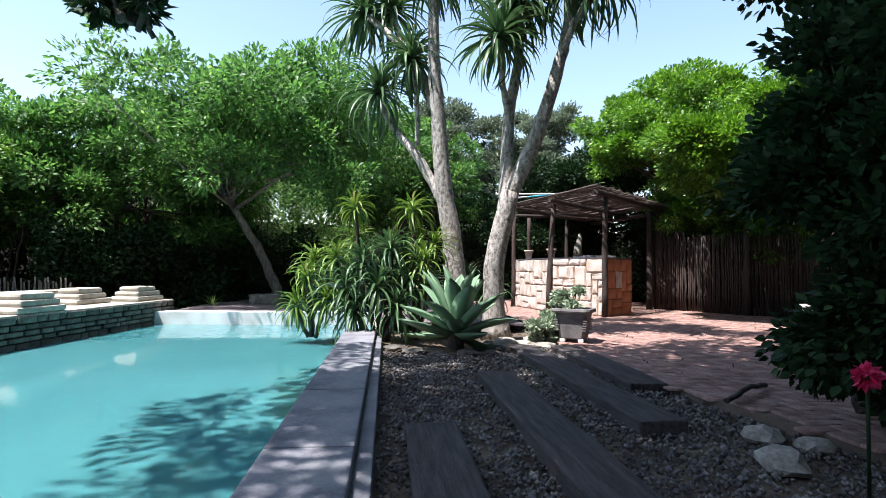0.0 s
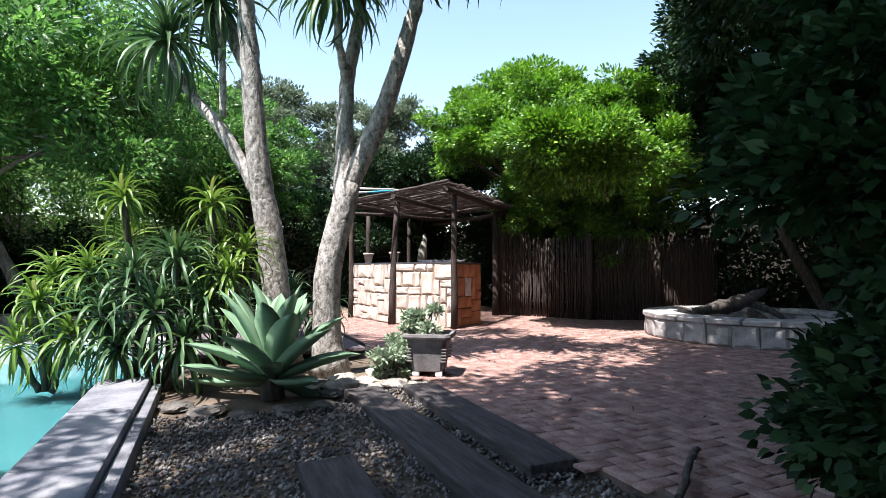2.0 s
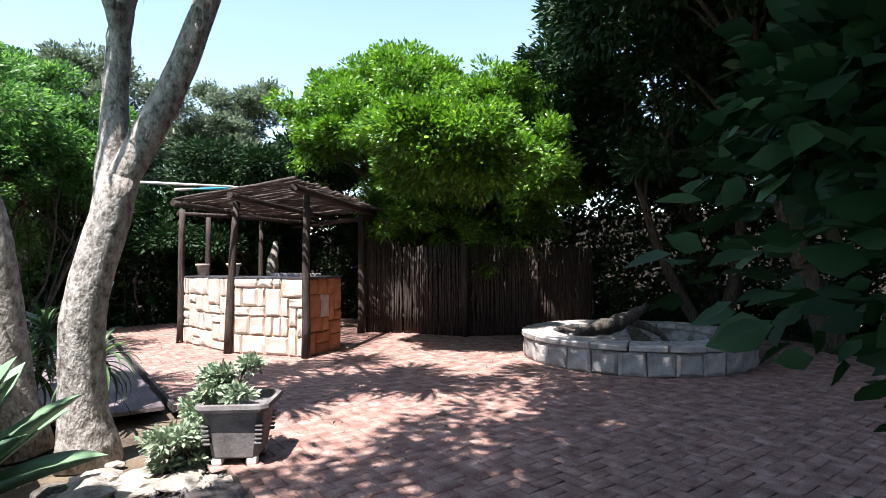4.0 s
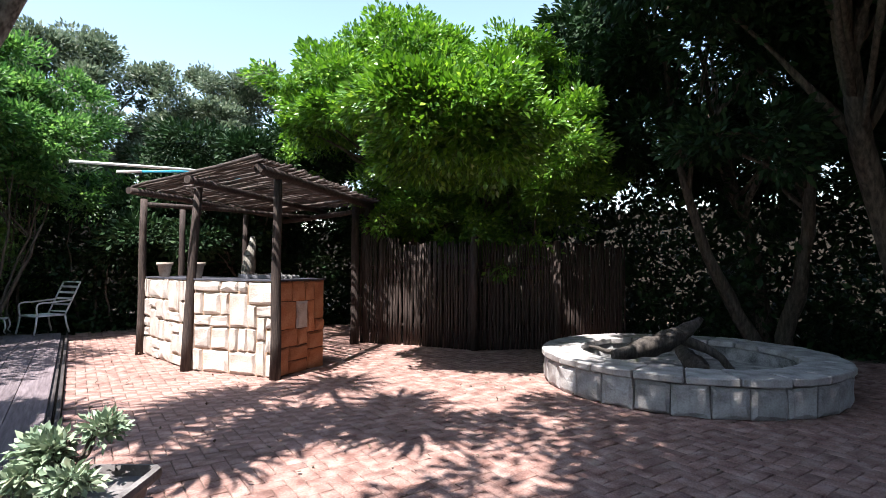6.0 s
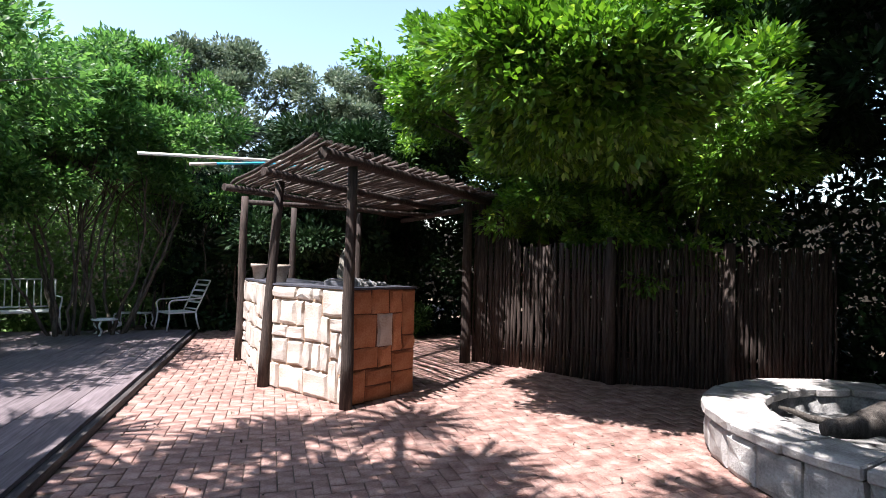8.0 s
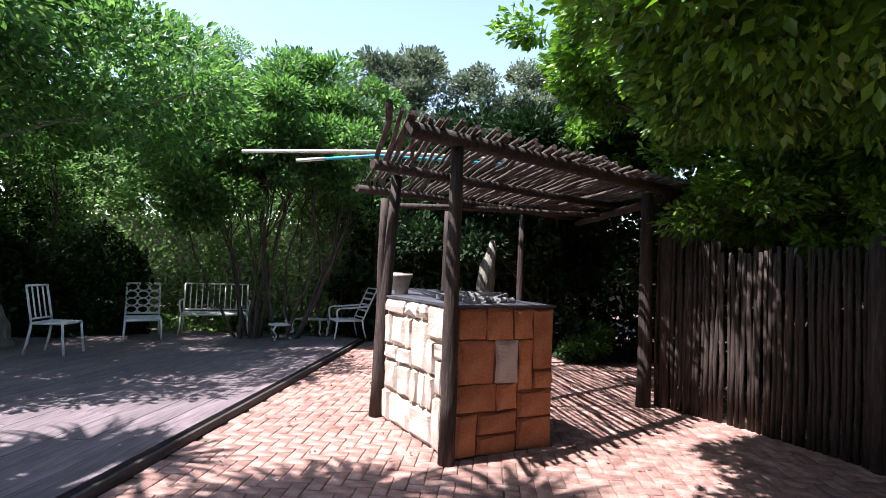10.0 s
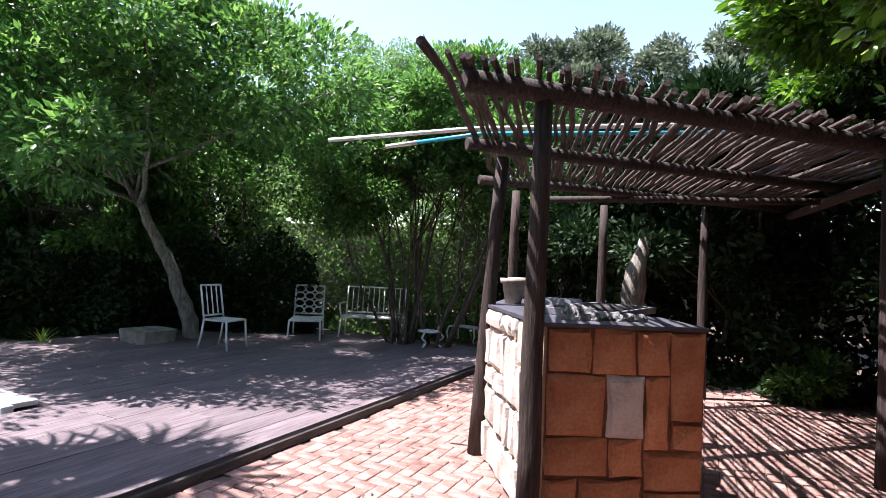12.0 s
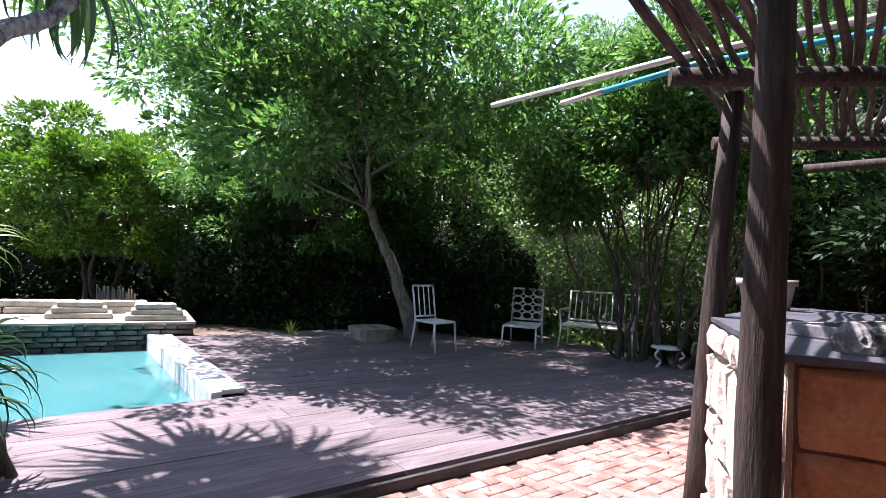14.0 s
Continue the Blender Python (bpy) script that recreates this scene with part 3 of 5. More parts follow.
def post(x, y, top, r=0.07, lean=(0, 0), z0=-0.02):
    pts = [(x - BO.x + lean[0] * t + rs.uniform(-0.008, 0.008), y - BO.y + lean[1] * t + rs.uniform(-0.008, 0.008), z0 + (top - z0) * t) for t in (0, 0.2, 0.4, 0.6, 0.8, 1)]
    return part("post", tube(pts, [r * (1.08 - 0.26 * k / 5) for k in range(6)], 14, rough=0.04, seed=int(x * 100)), M["pole"], lapa)


ROOF = 2.46
post(6.91, 8.70, ROOF - 0.02, 0.06)
post(6.47, 10.05, ROOF - 0.08, 0.062, (0.11, 0))
post(6.60, 11.85, ROOF - 0.08, 0.06)
post(7.68, 12.95, ROOF - 0.08, 0.06)
post(8.9, 12.9, ROOF - 0.08, 0.06)
post(9.48, 10.25, ROOF - 0.05, 0.075)


def beam(p, q, r=0.05, name="beam"):
    pts = [Vector(p).lerp(Vector(q), t) - BO + Vector((0, 0, rs.uniform(-0.01, 0.01))) for t in (0, 0.25, 0.5, 0.75, 1)]
    return part(name, tube(pts, r, 10, rough=0.05, seed=int(p[1] * 100)), M["pole"], lapa)


SLOPE = 0.54
beam((6.5, 8.46, ROOF), (9.9, 10.3, ROOF), 0.06)
beam((6.32, 9.8, ROOF - 0.02), (9.95, 11.75, ROOF - 0.02))
beam((6.22, 11.4, ROOF - 0.03), (10.0, 13.3, ROOF - 0.03))
beam((6.75, 12.35, ROOF - 0.1), (9.9, 12.0, ROOF - 0.1), 0.04)
beam((9.6, 10.2, ROOF - 0.12), (9.98, 13.2, ROOF - 0.12), 0.05)
x = 6.36
k = 0
while x < 9.95:
    y0 = 8.38 + (x - 6.33) * SLOPE - rs.uniform(0.10, 0.32)
    y1 = 11.55 + (x - 6.33) * SLOPE + rs.uniform(-0.1, 0.15)
    r = rs.uniform(0.013, 0.024)
    zt = ROOF + 0.06 + r * 0.5
    sag = rs.uniform(-0.015, 0.01)
    pts = [(x - BO.x + rs.uniform(-0.028, 0.028), y0 + (y1 - y0) * t - BO.y, zt + sag * math.sin(math.pi * t) + rs.uniform(-0.008, 0.012)) for t in (0, 0.14, 0.28, 0.42, 0.57, 0.71, 0.86, 1)]
    part("lath", tube(pts, [r * rs.uniform(0.85, 1.12) for _ in pts], 7, seed=k), M["lath"], lapa)
    x += r * 2 + rs.uniform(0.006, 0.04)
    k += 1

pole_w = thing("telescopic_pole", "pale aluminium pool pole lying on the lath roof", "pole", (5.11, 9.96, 2.50))
part("shaft", tube([(0, 0, 0), (1.25, -0.04, 0.085), (3.4, -0.1, 0.1)], 0.018, 10), M["alu"], pole_w)
pole_b = thing("telescopic_pole", "bright blue pool pole with a pale tip on the lath roof", "pole", (5.6, 10.02, 2.46))
part("shaft", tube([(0.25, 0, 0.035), (0.8, 0.02, 0.115), (2.9, 0.05, 0.13)], 0.016, 10), M["blue"], pole_b)
part("tip", tube([(0, 0, 0), (0.27, 0, 0.037)], 0.018, 10), M["alu"], pole_b, "pale tip")

# ---- pole fence ----
def fence_run(points, spacing, tops, seed, r0=0.022):
    f = thing("pole_fence", "upright dark brown pole fence", "fence", (*points[0], 0))
    r = random.Random(seed)
    o = Vector((*points[0], 0))
    pts = [Vector(p) for p in points]
    total = sum((b - a).length for a, b in zip(pts, pts[1:]))
    s = 0
    while s < total:
        d = s
        for a, b in zip(pts, pts[1:]):
            if d <= (b - a).length:
                q = a.lerp(b, d / (b - a).length)
                break
            d -= (b - a).length
        top = tops(s / total) + r.uniform(-0.06, 0.05)
        rad = r0 * r.uniform(0.75, 1.25)
        w = lambda: r.uniform(-0.012, 0.012)
        path = [(q.x - o.x + w(), q.y - o.y + w(), z) for z in (-0.04, top * 0.33, top * 0.66, top)]
        part("fence_pole", tube(path, [rad, rad, rad * 0.95, rad * 0.85], 7, seed=int(s * 100)), M["pole"], f)
        s += rad * 2 + r.uniform(0.0, 0.014)
    for hz in (0.35, 1.35):
        for a, b in zip(pts, pts[1:]):
            nrm = Vector((-(b - a).y, (b - a).x)).normalized() * 0.06
            part("rail", tube([(a.x - o.x + nrm.x, a.y - o.y + nrm.y, hz), (b.x - o.x + nrm.x, b.y - o.y + nrm.y, hz)], 0.035, 8), M["pole"], f)
    return f, o


F = [(9.66, 10.3), (10.05, 9.35), (10.3, 8.3), (11.3, 7.35), (12.5, 6.6)]
fence, fo = fence_run(F, 0.05, lambda t: 2.15 - 0.4 * min(1, t / 0.18) if t < 0.18 else 1.75, 4)
for x, y, h in ((9.72, 10.22, 2.4), (9.85, 9.95, 2.3), (10.26, 8.22, 1.85), (11.3, 7.28, 1.8)):
    part("fence_post", tube([(x - fo.x, y - fo.y, -0.03), (x - fo.x, y - fo.y, h)], 0.06, 10, rough=0.05, seed=3), M["pole"], fence)

# ---- round stone fire ring ----
RX, RY, RR = 9.97, 4.95, 1.6
ring_t = thing("fire_ring", "low round fire ring of grey stone blocks", "fire pit", (RX, RY, 0))
part("core", lathe([(RR - 0.05, 0), (RR - 0.05, 0.3), (RR - 0.42, 0.3), (RR - 0.42, 0.16), (0.05, 0.16)], 48), M["ash"], ring_t, "ash-filled hearth floor")
n = 30
for k in range(n):
    a = 360 * k / n
    w = 2 * math.pi * RR / n - 0.014
    part("block", stone(w, 0.29, 700 + k, 0.035), M["ringstone"], ring_t, m=pose(RR * math.sin(radians(a)), -RR * math.cos(radians(a)), 0.148, 0, 0, a) @ pose(0, 0.03, 0))
n = 22
rs = random.Random(77)
for k in range(n):
    a = 360 * k / n
    bm = bmesh.new()
    half = math.pi / n - 0.006
    v = []
    for z in (0.3, 0.375):
        for rad in (RR - 0.44, RR + 0.035):
            for s in (-1, 0, 1):
                v.append(bm.verts.new((rad * math.sin(s * half), -rad * math.cos(s * half) + rs.uniform(-0.012, 0.012), z + rs.uniform(-0.004, 0.008))))
    for f in ((6, 7, 10, 9), (7, 8, 11, 10), (0, 3, 4, 1), (1, 4, 5, 2), (3, 9, 10, 4), (4, 10, 11, 5), (0, 1, 7, 6), (1, 2, 8, 7), (0, 6, 9, 3), (2, 5, 11, 8)):
        bm.faces.new([v[i] for i in f])
    bmesh.ops.recalc_face_normals(bm, faces=bm.faces)
    bmesh.ops.bevel(bm, geom=bm.edges[:], offset=0.012, segments=1, affect="EDGES")
    part("capstone", bm, M["ringstone"], ring_t, m=pose(0, 0, 0, 0, 0, a))
log = thing("driftwood_log", "weathered driftwood log lying across the fire ring", "log", (9.55, 5.35, 0.06))
part("trunk", tube(bent([(-0.8, -0.05, 0.38), (-0.35, -0.25, 0.42), (0.05, -0.45, 0.53), (0.45, -0.6, 0.70)], 5, 0.014), [0.045, 0.06, 0.07, 0.08, 0.09, 0.10, 0.11, 0.115, 0.115, 0.11, 0.10, 0.09, 0.08, 0.065, 0.05, 0.035], 10, rough=0.18, seed=3), M["log"], log)
part("branch", tube(bent([(-0.1, -0.35, 0.46), (-0.4, 0.0, 0.34), (-0.62, 0.3, 0.42)], 4, 0.01), [0.05, 0.046, 0.042, 0.036, 0.034, 0.03, 0.026, 0.02, 0.012], 8, rough=0.12), M["log"], log)
part("branch", tube(bent([(0.1, -0.45, 0.5), (0.25, -0.8, 0.34), (0.3, -1.0, 0.12)], 4, 0.01), [0.06, 0.06, 0.055, 0.05, 0.045, 0.04, 0.04, 0.035, 0.03], 8, rough=0.12), M["log"], log)
part("stub", tube(bent([(0.0, -0.75, 0.17), (0.35, -0.5, 0.24), (0.65, -0.3, 0.32)], 4, 0.012), [0.07, 0.09, 0.1, 0.105, 0.1, 0.09, 0.08, 0.07, 0.05], 10, rough=0.16), M["log"], log)



# ---- trees round the place ----
TRUNK = [(1.12, 13.95, -0.05), (0.93, 13.9, 0.6), (0.42, 13.85, 1.6), (-0.1, 13.8, 2.4), (-0.55, 13.7, 3.0), (-1.9, 13.3, 3.75)]
tree("leaning_tree", "leafy tree with a slanting grey trunk behind the deck", (1.12, 13.95, -0.05), (0.8, 12.35, 3.8), (3.7, 3.4, 1.75), "leaf_mid", "bark_grey", 760, 82, 0.12, 0.40, 3, 1, 0.11, 0.0, limbs=22, path=TRUNK)
tree("many_stemmed_tree", "slender many-stemmed tree beside the deck chairs", (4.44, 15.2, -0.05), (4.1, 15.2, 3.7), (1.9, 1.6, 2.0), "leaf_mid", "bark_dark", 210, 190, 0.11, 0.36, 4, 9, 0.038, 0.2, limbs=36, spread=0.3)
tree("many_stemmed_tree", "thin many-stemmed tree at the corner of the deck", (5.1, 15.15, -0.05), (5.5, 15.4, 3.7), (1.7, 1.5, 2.0), "leaf_mid", "bark_dark", 190, 190, 0.11, 0.36, 44, 8, 0.038, 0.2, limbs=30, spread=0.3)
tree("broad_tree", "broad green tree behind the pool", (-2.6, 14.6, -0.05), (-2.9, 14.7, 2.9), (3.1, 2.5, 1.9), "leaf_mid", "bark_dark", 330, 210, 0.13, 0.42, 5, 3, 0.12, 0.5)
tree("broad_tree", "low sunlit green tree beyond the spa", (-6.2, 11.6, -0.05), (-6.2, 11.6, 2.3), (2.5, 2.5, 1.9), "leaf_bright", "bark_dark", 270, 200, 0.12, 0.4, 6, 3, 0.11, 0.5)
tree("broad_tree", "broad green tree beyond the spa", (-5.6, 16.0, -0.05), (-5.6, 16.0, 2.8), (2.7, 2.2, 2.2), "leaf_mid", "bark_dark", 270, 190, 0.14, 0.42, 7, 2, 0.12, 0.5)
tree("tall_olive_tree", "tall grey-green tree far behind the shelter", (7.4, 20.0, -0.05), (7.4, 20.0, 4.4), (3.6, 2.4, 3.5), "leaf_olive", "bark_dark", 300, 200, 0.14, 0.42, 8, 3, 0.15, 0.5)
tree("tall_olive_tree", "tall grey-green tree far behind the shelter", (12.0, 19.0, -0.05), (12.0, 19.0, 4.2), (3.6, 2.4, 3.5), "leaf_olive", "bark_dark", 300, 200, 0.14, 0.42, 9, 3, 0.15, 0.5)
tree("feathery_tree", "light green feathery tree behind the deck", (3.0, 20.6, -0.05), (2.9, 20.6, 5.0), (3.0, 2.2, 3.1), "leaf_fern", "bark_dark", 330, 210, 0.10, 0.42, 10, 3, 0.13, 0.5)
tree("broad_tree", "broad green tree behind the deck", (-1.3, 19.3, -0.05), (-1.3, 19.3, 3.9), (3.0, 2.5, 2.6), "leaf_mid", "bark_dark", 260, 190, 0.14, 0.42, 11, 3, 0.13, 0.5)
tree("glossy_tree", "dense glossy bright green tree over the pole fence", (11.8, 10.4, -0.05), (11.2, 10.5, 4.05), (2.7, 2.6, 1.85), "leaf_gloss", "bark_dark", 620, 230, 0.10, 0.34, 12, 3, 0.14, 0.6, -0.2, width=0.5)
tree("glossy_tree", "glossy green tree leaning over the fence and patio", (11.9, 8.9, -0.05), (8.8, 7.5, 3.2), (1.45, 1.4, 0.55), "leaf_gloss", "bark_dark", 460, 190, 0.10, 0.34, 22, 1, 0.12, 0.0, -0.95, 10, width=0.5,
     path=[(11.9, 8.9, -0.05), (11.7, 8.8, 1.6), (11.0, 8.5, 2.7), (9.4, 7.7, 3.2)])
tree("hanging_shrub", "dark glossy shrub hanging over the pole fence", (11.7, 8.3, -0.05), (11.7, 8.0, 3.5), (1.9, 1.6, 2.1), "leaf_gloss", "bark_dark", 380, 200, 0.10, 0.32, 23, 3, 0.035, 0.2, -0.95, 6)
tree("hanging_shrub", "dark glossy shrub under the tree behind the fence", (11.9, 10.2, -0.05), (11.5, 10.2, 2.5), (1.9, 2.0, 1.0), "leaf_gloss", "bark_dark", 200, 190, 0.10, 0.32, 24, 3, 0.035, 0.2, -0.95, 6)
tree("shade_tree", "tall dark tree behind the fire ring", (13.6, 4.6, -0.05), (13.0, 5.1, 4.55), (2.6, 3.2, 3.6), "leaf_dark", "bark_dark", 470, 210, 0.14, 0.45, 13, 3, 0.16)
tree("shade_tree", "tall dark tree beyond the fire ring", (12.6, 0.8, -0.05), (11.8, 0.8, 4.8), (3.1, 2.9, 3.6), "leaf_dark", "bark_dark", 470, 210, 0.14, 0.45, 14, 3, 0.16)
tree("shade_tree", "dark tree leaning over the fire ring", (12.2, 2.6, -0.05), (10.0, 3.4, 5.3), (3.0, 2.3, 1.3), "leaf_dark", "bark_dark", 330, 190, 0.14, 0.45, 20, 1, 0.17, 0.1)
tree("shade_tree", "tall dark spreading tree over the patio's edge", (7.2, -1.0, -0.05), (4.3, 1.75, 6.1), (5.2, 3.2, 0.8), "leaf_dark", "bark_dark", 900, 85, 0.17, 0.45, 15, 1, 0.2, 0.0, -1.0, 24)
tree("shade_tree", "spreading tree shading the gravel path", (-1.6, -2.4, -0.05), (-0.55, 1.65, 6.0), (2.6, 3.25, 0.8), "leaf_mid", "bark_dark", 520, 115, 0.14, 0.40, 16, 1, 0.2, 0.0, -1.0, 20)
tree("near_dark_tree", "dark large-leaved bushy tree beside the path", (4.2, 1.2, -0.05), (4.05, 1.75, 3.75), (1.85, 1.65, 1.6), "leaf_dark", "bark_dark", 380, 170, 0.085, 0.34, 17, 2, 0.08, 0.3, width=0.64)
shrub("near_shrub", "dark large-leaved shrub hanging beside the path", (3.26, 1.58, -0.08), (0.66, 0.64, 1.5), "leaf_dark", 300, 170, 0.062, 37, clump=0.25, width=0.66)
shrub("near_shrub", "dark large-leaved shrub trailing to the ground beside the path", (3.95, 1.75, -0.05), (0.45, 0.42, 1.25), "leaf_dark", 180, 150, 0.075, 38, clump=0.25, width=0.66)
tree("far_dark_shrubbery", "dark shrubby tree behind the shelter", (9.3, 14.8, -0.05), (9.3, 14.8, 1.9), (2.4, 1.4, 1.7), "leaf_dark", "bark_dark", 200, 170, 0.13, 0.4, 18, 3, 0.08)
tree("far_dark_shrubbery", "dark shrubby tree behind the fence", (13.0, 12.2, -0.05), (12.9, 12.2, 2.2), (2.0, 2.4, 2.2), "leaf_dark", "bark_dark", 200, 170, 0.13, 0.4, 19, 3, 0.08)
# extra crown, added only to darken the shrubs behind the bar
tree("shade_tree", "low dark spreading tree added behind the shelter to shade its shrubs", (10.6, 14.2, -0.05), (10.0, 14.0, 3.5), (2.7, 1.9, 0.8), "leaf_dark", "bark_dark", 260, 120, 0.13, 0.4, 25, 3, 0.09, 0.0, -0.95, 16)
for k, (x, y, h) in enumerate(((-0.6, 15.0, 3.2), (0.2, 15.6, 3.4), (-1.6, 14.6, 2.9), (-3.2, 13.6, 2.7), (5.8, 17.0, 3.2), (-4.6, 13.2, 2.6), (7.4, 16.0, 2.6))):
    tree("thin_stemmed_tree", "thin dark understorey tree with many bare stems", (x, y, -0.05), (x, y, h), (1.1, 1.0, 0.8), "leaf_mid", "bark_dark", 54, 130, 0.10, 0.34, 200 + k, 6, 0.032, 0.2, limbs=18, spread=0.6)


# ---- tree aloes ----
def ribbon(length, width, lift, droop, segs=6, hollow=0.25, seed=0, thick=0.0):
    """One long succulent leaf along +x: it rises by lift degrees, then bends down by droop degrees; a channel runs along it."""
    r = random.Random(seed)
    pts, a, p = [], radians(lift), Vector((0, 0, 0))
    rows = []
    for k in range(segs + 1):
        t = k / segs
        w = width * (0.75 + 0.9 * t - 1.65 * t * t) if t < 0.98 else width * 0.03
        n = Vector((-math.sin(a), 0, math.cos(a)))
        rows.append([p + Vector((0, w / 2, 0)) + n * w * hollow, p - n * thick * (1 - t), p + Vector((0, -w / 2, 0)) + n * w * hollow])
        p = p + Vector((math.cos(a), 0, math.sin(a))) * (length / segs)
        a -= radians(droop) / segs * (0.5 + t)
    return rows


def rosette_mesh(n, length, width, droop, seed, low=-35, high=82, segs=6):
    """All the leaves of one rosette, whorled round its middle."""
    r = random.Random(seed)
    verts, tris = [], []
    for k in range(n):
        t = k / (n - 1)
        az = k * 137.5 + r.uniform(-12, 12)
        lift = low + (high - low) * (t ** 0.8) + r.uniform(-8, 8)
        rows = ribbon(length * r.uniform(0.8, 1.12) * (1 - 0.35 * t * t), width * r.uniform(0.85, 1.1), lift, droop * r.uniform(0.6, 1.3), segs)
        rot = Matrix.Rotation(radians(az), 4, "Z")
        b = len(verts)
        for row in rows:
            for q in row:
                q = q + Vector((0.02, 0, 0))
                verts.append(rot @ q + Vector((0, 0, 0.10 * t)))
        for i in range(len(rows) - 1):
            for j in (0, 1):
                c = b + i * 3 + j
                tris += [(c, c + 1, c + 4), (c, c + 4, c + 3)]
    return raw_mesh("rosette", np.array([tuple(v) for v in verts]), np.array(tris))


def aloe_tree(label, base, limbs, crowns, seed):
    t = thing("tree_aloe", label, "tree aloe", base)
    o = Vector(base)
    for k, (pts, r0, r1) in enumerate(limbs):
        q = [p - o for p in bent(pts, 7, 0.006, seed + k)]
        n = len(q) - 1
        rr = [r0 + (r1 - r0) * i / n for i in range(n + 1)]
        if k == 0:
            rr[0], rr[1], rr[2] = r0 * 1.5, r0 * 1.25, r0 * 1.1
        part("trunk" if k == 0 else "limb", tube(q, rr, 16, rough=0.045, seed=seed + k), M["bark_aloe"], t, "thick pale grey trunk" if k == 0 else "")
    for k, (p, ln) in enumerate(crowns):
        me = rosette_mesh(84, ln * 1.18, 0.068, 108, seed * 10 + k, -65, 80, 7)
        part("leaf_rosette", me, M["leaf_aloe"], t, "drooping green leaf rosette", m=pose(*(Vector(p) - o), (k * 13) % 20 - 10, (k * 7) % 16 - 8, k * 40))
    return t


aloe_tree("tall forked tree aloe with pale trunk beside the patio", (3.44, 6.68, -0.05), [
    ([(3.44, 6.68, -0.05), (3.38, 6.62, 0.96), (3.56, 6.51, 1.99)], 0.155, 0.13),
    ([(3.54, 6.52, 1.9), (3.88, 6.35, 2.78), (4.11, 6.22, 3.64), (4.23, 6.15, 4.2), (4.27, 6.1, 4.85)], 0.115, 0.06),
    ([(4.16, 6.2, 3.85), (4.22, 5.9, 4.3), (4.42, 5.7, 4.75)], 0.05, 0.04),
    ([(3.5, 6.55, 1.85), (3.55, 6.59, 2.64), (3.57, 6.56, 3.19), (3.67, 6.49, 3.91), (3.64, 6.5, 4.6)], 0.10, 0.055),
    ([(3.56, 6.56, 3.05), (3.38, 6.4, 3.4), (3.26, 6.33, 3.95)], 0.05, 0.035),
    ([(4.26, 6.1, 4.75), (4.25, 6.7, 5.5), (4.35, 7.35, 6.1)], 0.055, 0.04),
    ([(3.64, 6.5, 4.5), (3.6, 7.0, 5.4), (3.5, 7.6, 5.9)], 0.055, 0.04),
    ([(4.2, 6.5, 5.2), (4.4, 6.2, 5.6), (4.3, 6.2, 5.9)], 0.045, 0.035)],
    [((4.27, 6.1, 4.9), 0.85), ((4.44, 5.68, 4.8), 0.8), ((3.64, 6.5, 4.65), 0.8), ((3.25, 6.32, 4.0), 0.75), ((3.85, 6.7, 4.9), 0.75), ((4.35, 7.4, 6.15), 0.85), ((3.5, 7.62, 5.95), 0.85), ((4.3, 6.2, 5.95), 0.85)], 3)
aloe_tree("tall branching tree aloe with a pale scarred trunk by the pool", (3.17, 7.28, -0.05), [
    ([(3.17, 7.28, -0.05), (3.03, 7.29, 1.21), (2.88, 7.31, 2.13), (2.77, 7.31, 3.22), (2.69, 7.3, 4.06), (2.66, 7.26, 5.3)], 0.165, 0.07),
    ([(2.9, 7.38, 1.9), (2.76, 7.6, 2.3), (2.55, 7.78, 2.73), (2.42, 8.15, 3.05), (2.25, 8.34, 3.4), (2.11, 8.29, 3.7)], 0.085, 0.04),
    ([(2.6, 7.72, 2.8), (2.57, 7.7, 3.48), (2.49, 7.7, 4.05)], 0.04, 0.03),
    ([(2.78, 7.4, 3.3), (2.76, 7.7, 3.6), (2.59, 7.88, 4.08), (2.29, 8.0, 4.52), (1.95, 8.5, 5.05)], 0.09, 0.05),
    ([(2.4, 7.95, 4.4), (2.4, 8.2, 4.8), (2.35, 8.4, 5.1)], 0.045, 0.035),
    ([(2.66, 7.26, 5.2), (2.75, 7.4, 5.7), (2.95, 7.55, 6.1)], 0.055, 0.04)],
    [((2.66, 7.26, 5.35), 0.85), ((2.11, 8.29, 3.72), 0.92), ((2.48, 7.7, 4.1), 0.7), ((1.9, 8.55, 5.1), 0.85), ((2.33, 8.42, 5.15), 0.8), ((2.95, 7.57, 6.15), 0.85)], 5)

# ---- shrubby aloes by the pool ----
def aloe_shrub(label, base, heads, material, seed, ln=0.5, droop=120, width=0.04, n=46):
    t = thing("aloe_shrub", label, "aloe", base)
    o = Vector(base)
    for k, p in enumerate(heads):
        p = Vector(p)
        foot = o + (p - o) * 0.25
        foot.z = o.z
        part("stem", tube([q - o for q in bent([foot, foot.lerp(p, 0.55), p], 4, 0.01, seed)], 0.03, 8), M["bark_dark"], t)
        part("leaf_rosette", rosette_mesh(n, ln * (0.9 + 0.05 * (k % 4)), width, droop, seed * 20 + k, -60, 80, 7), M[material], t, m=pose(*(p - o), (k * 11) % 24 - 12, (k * 17) % 24 - 12, k * 50))
    return t


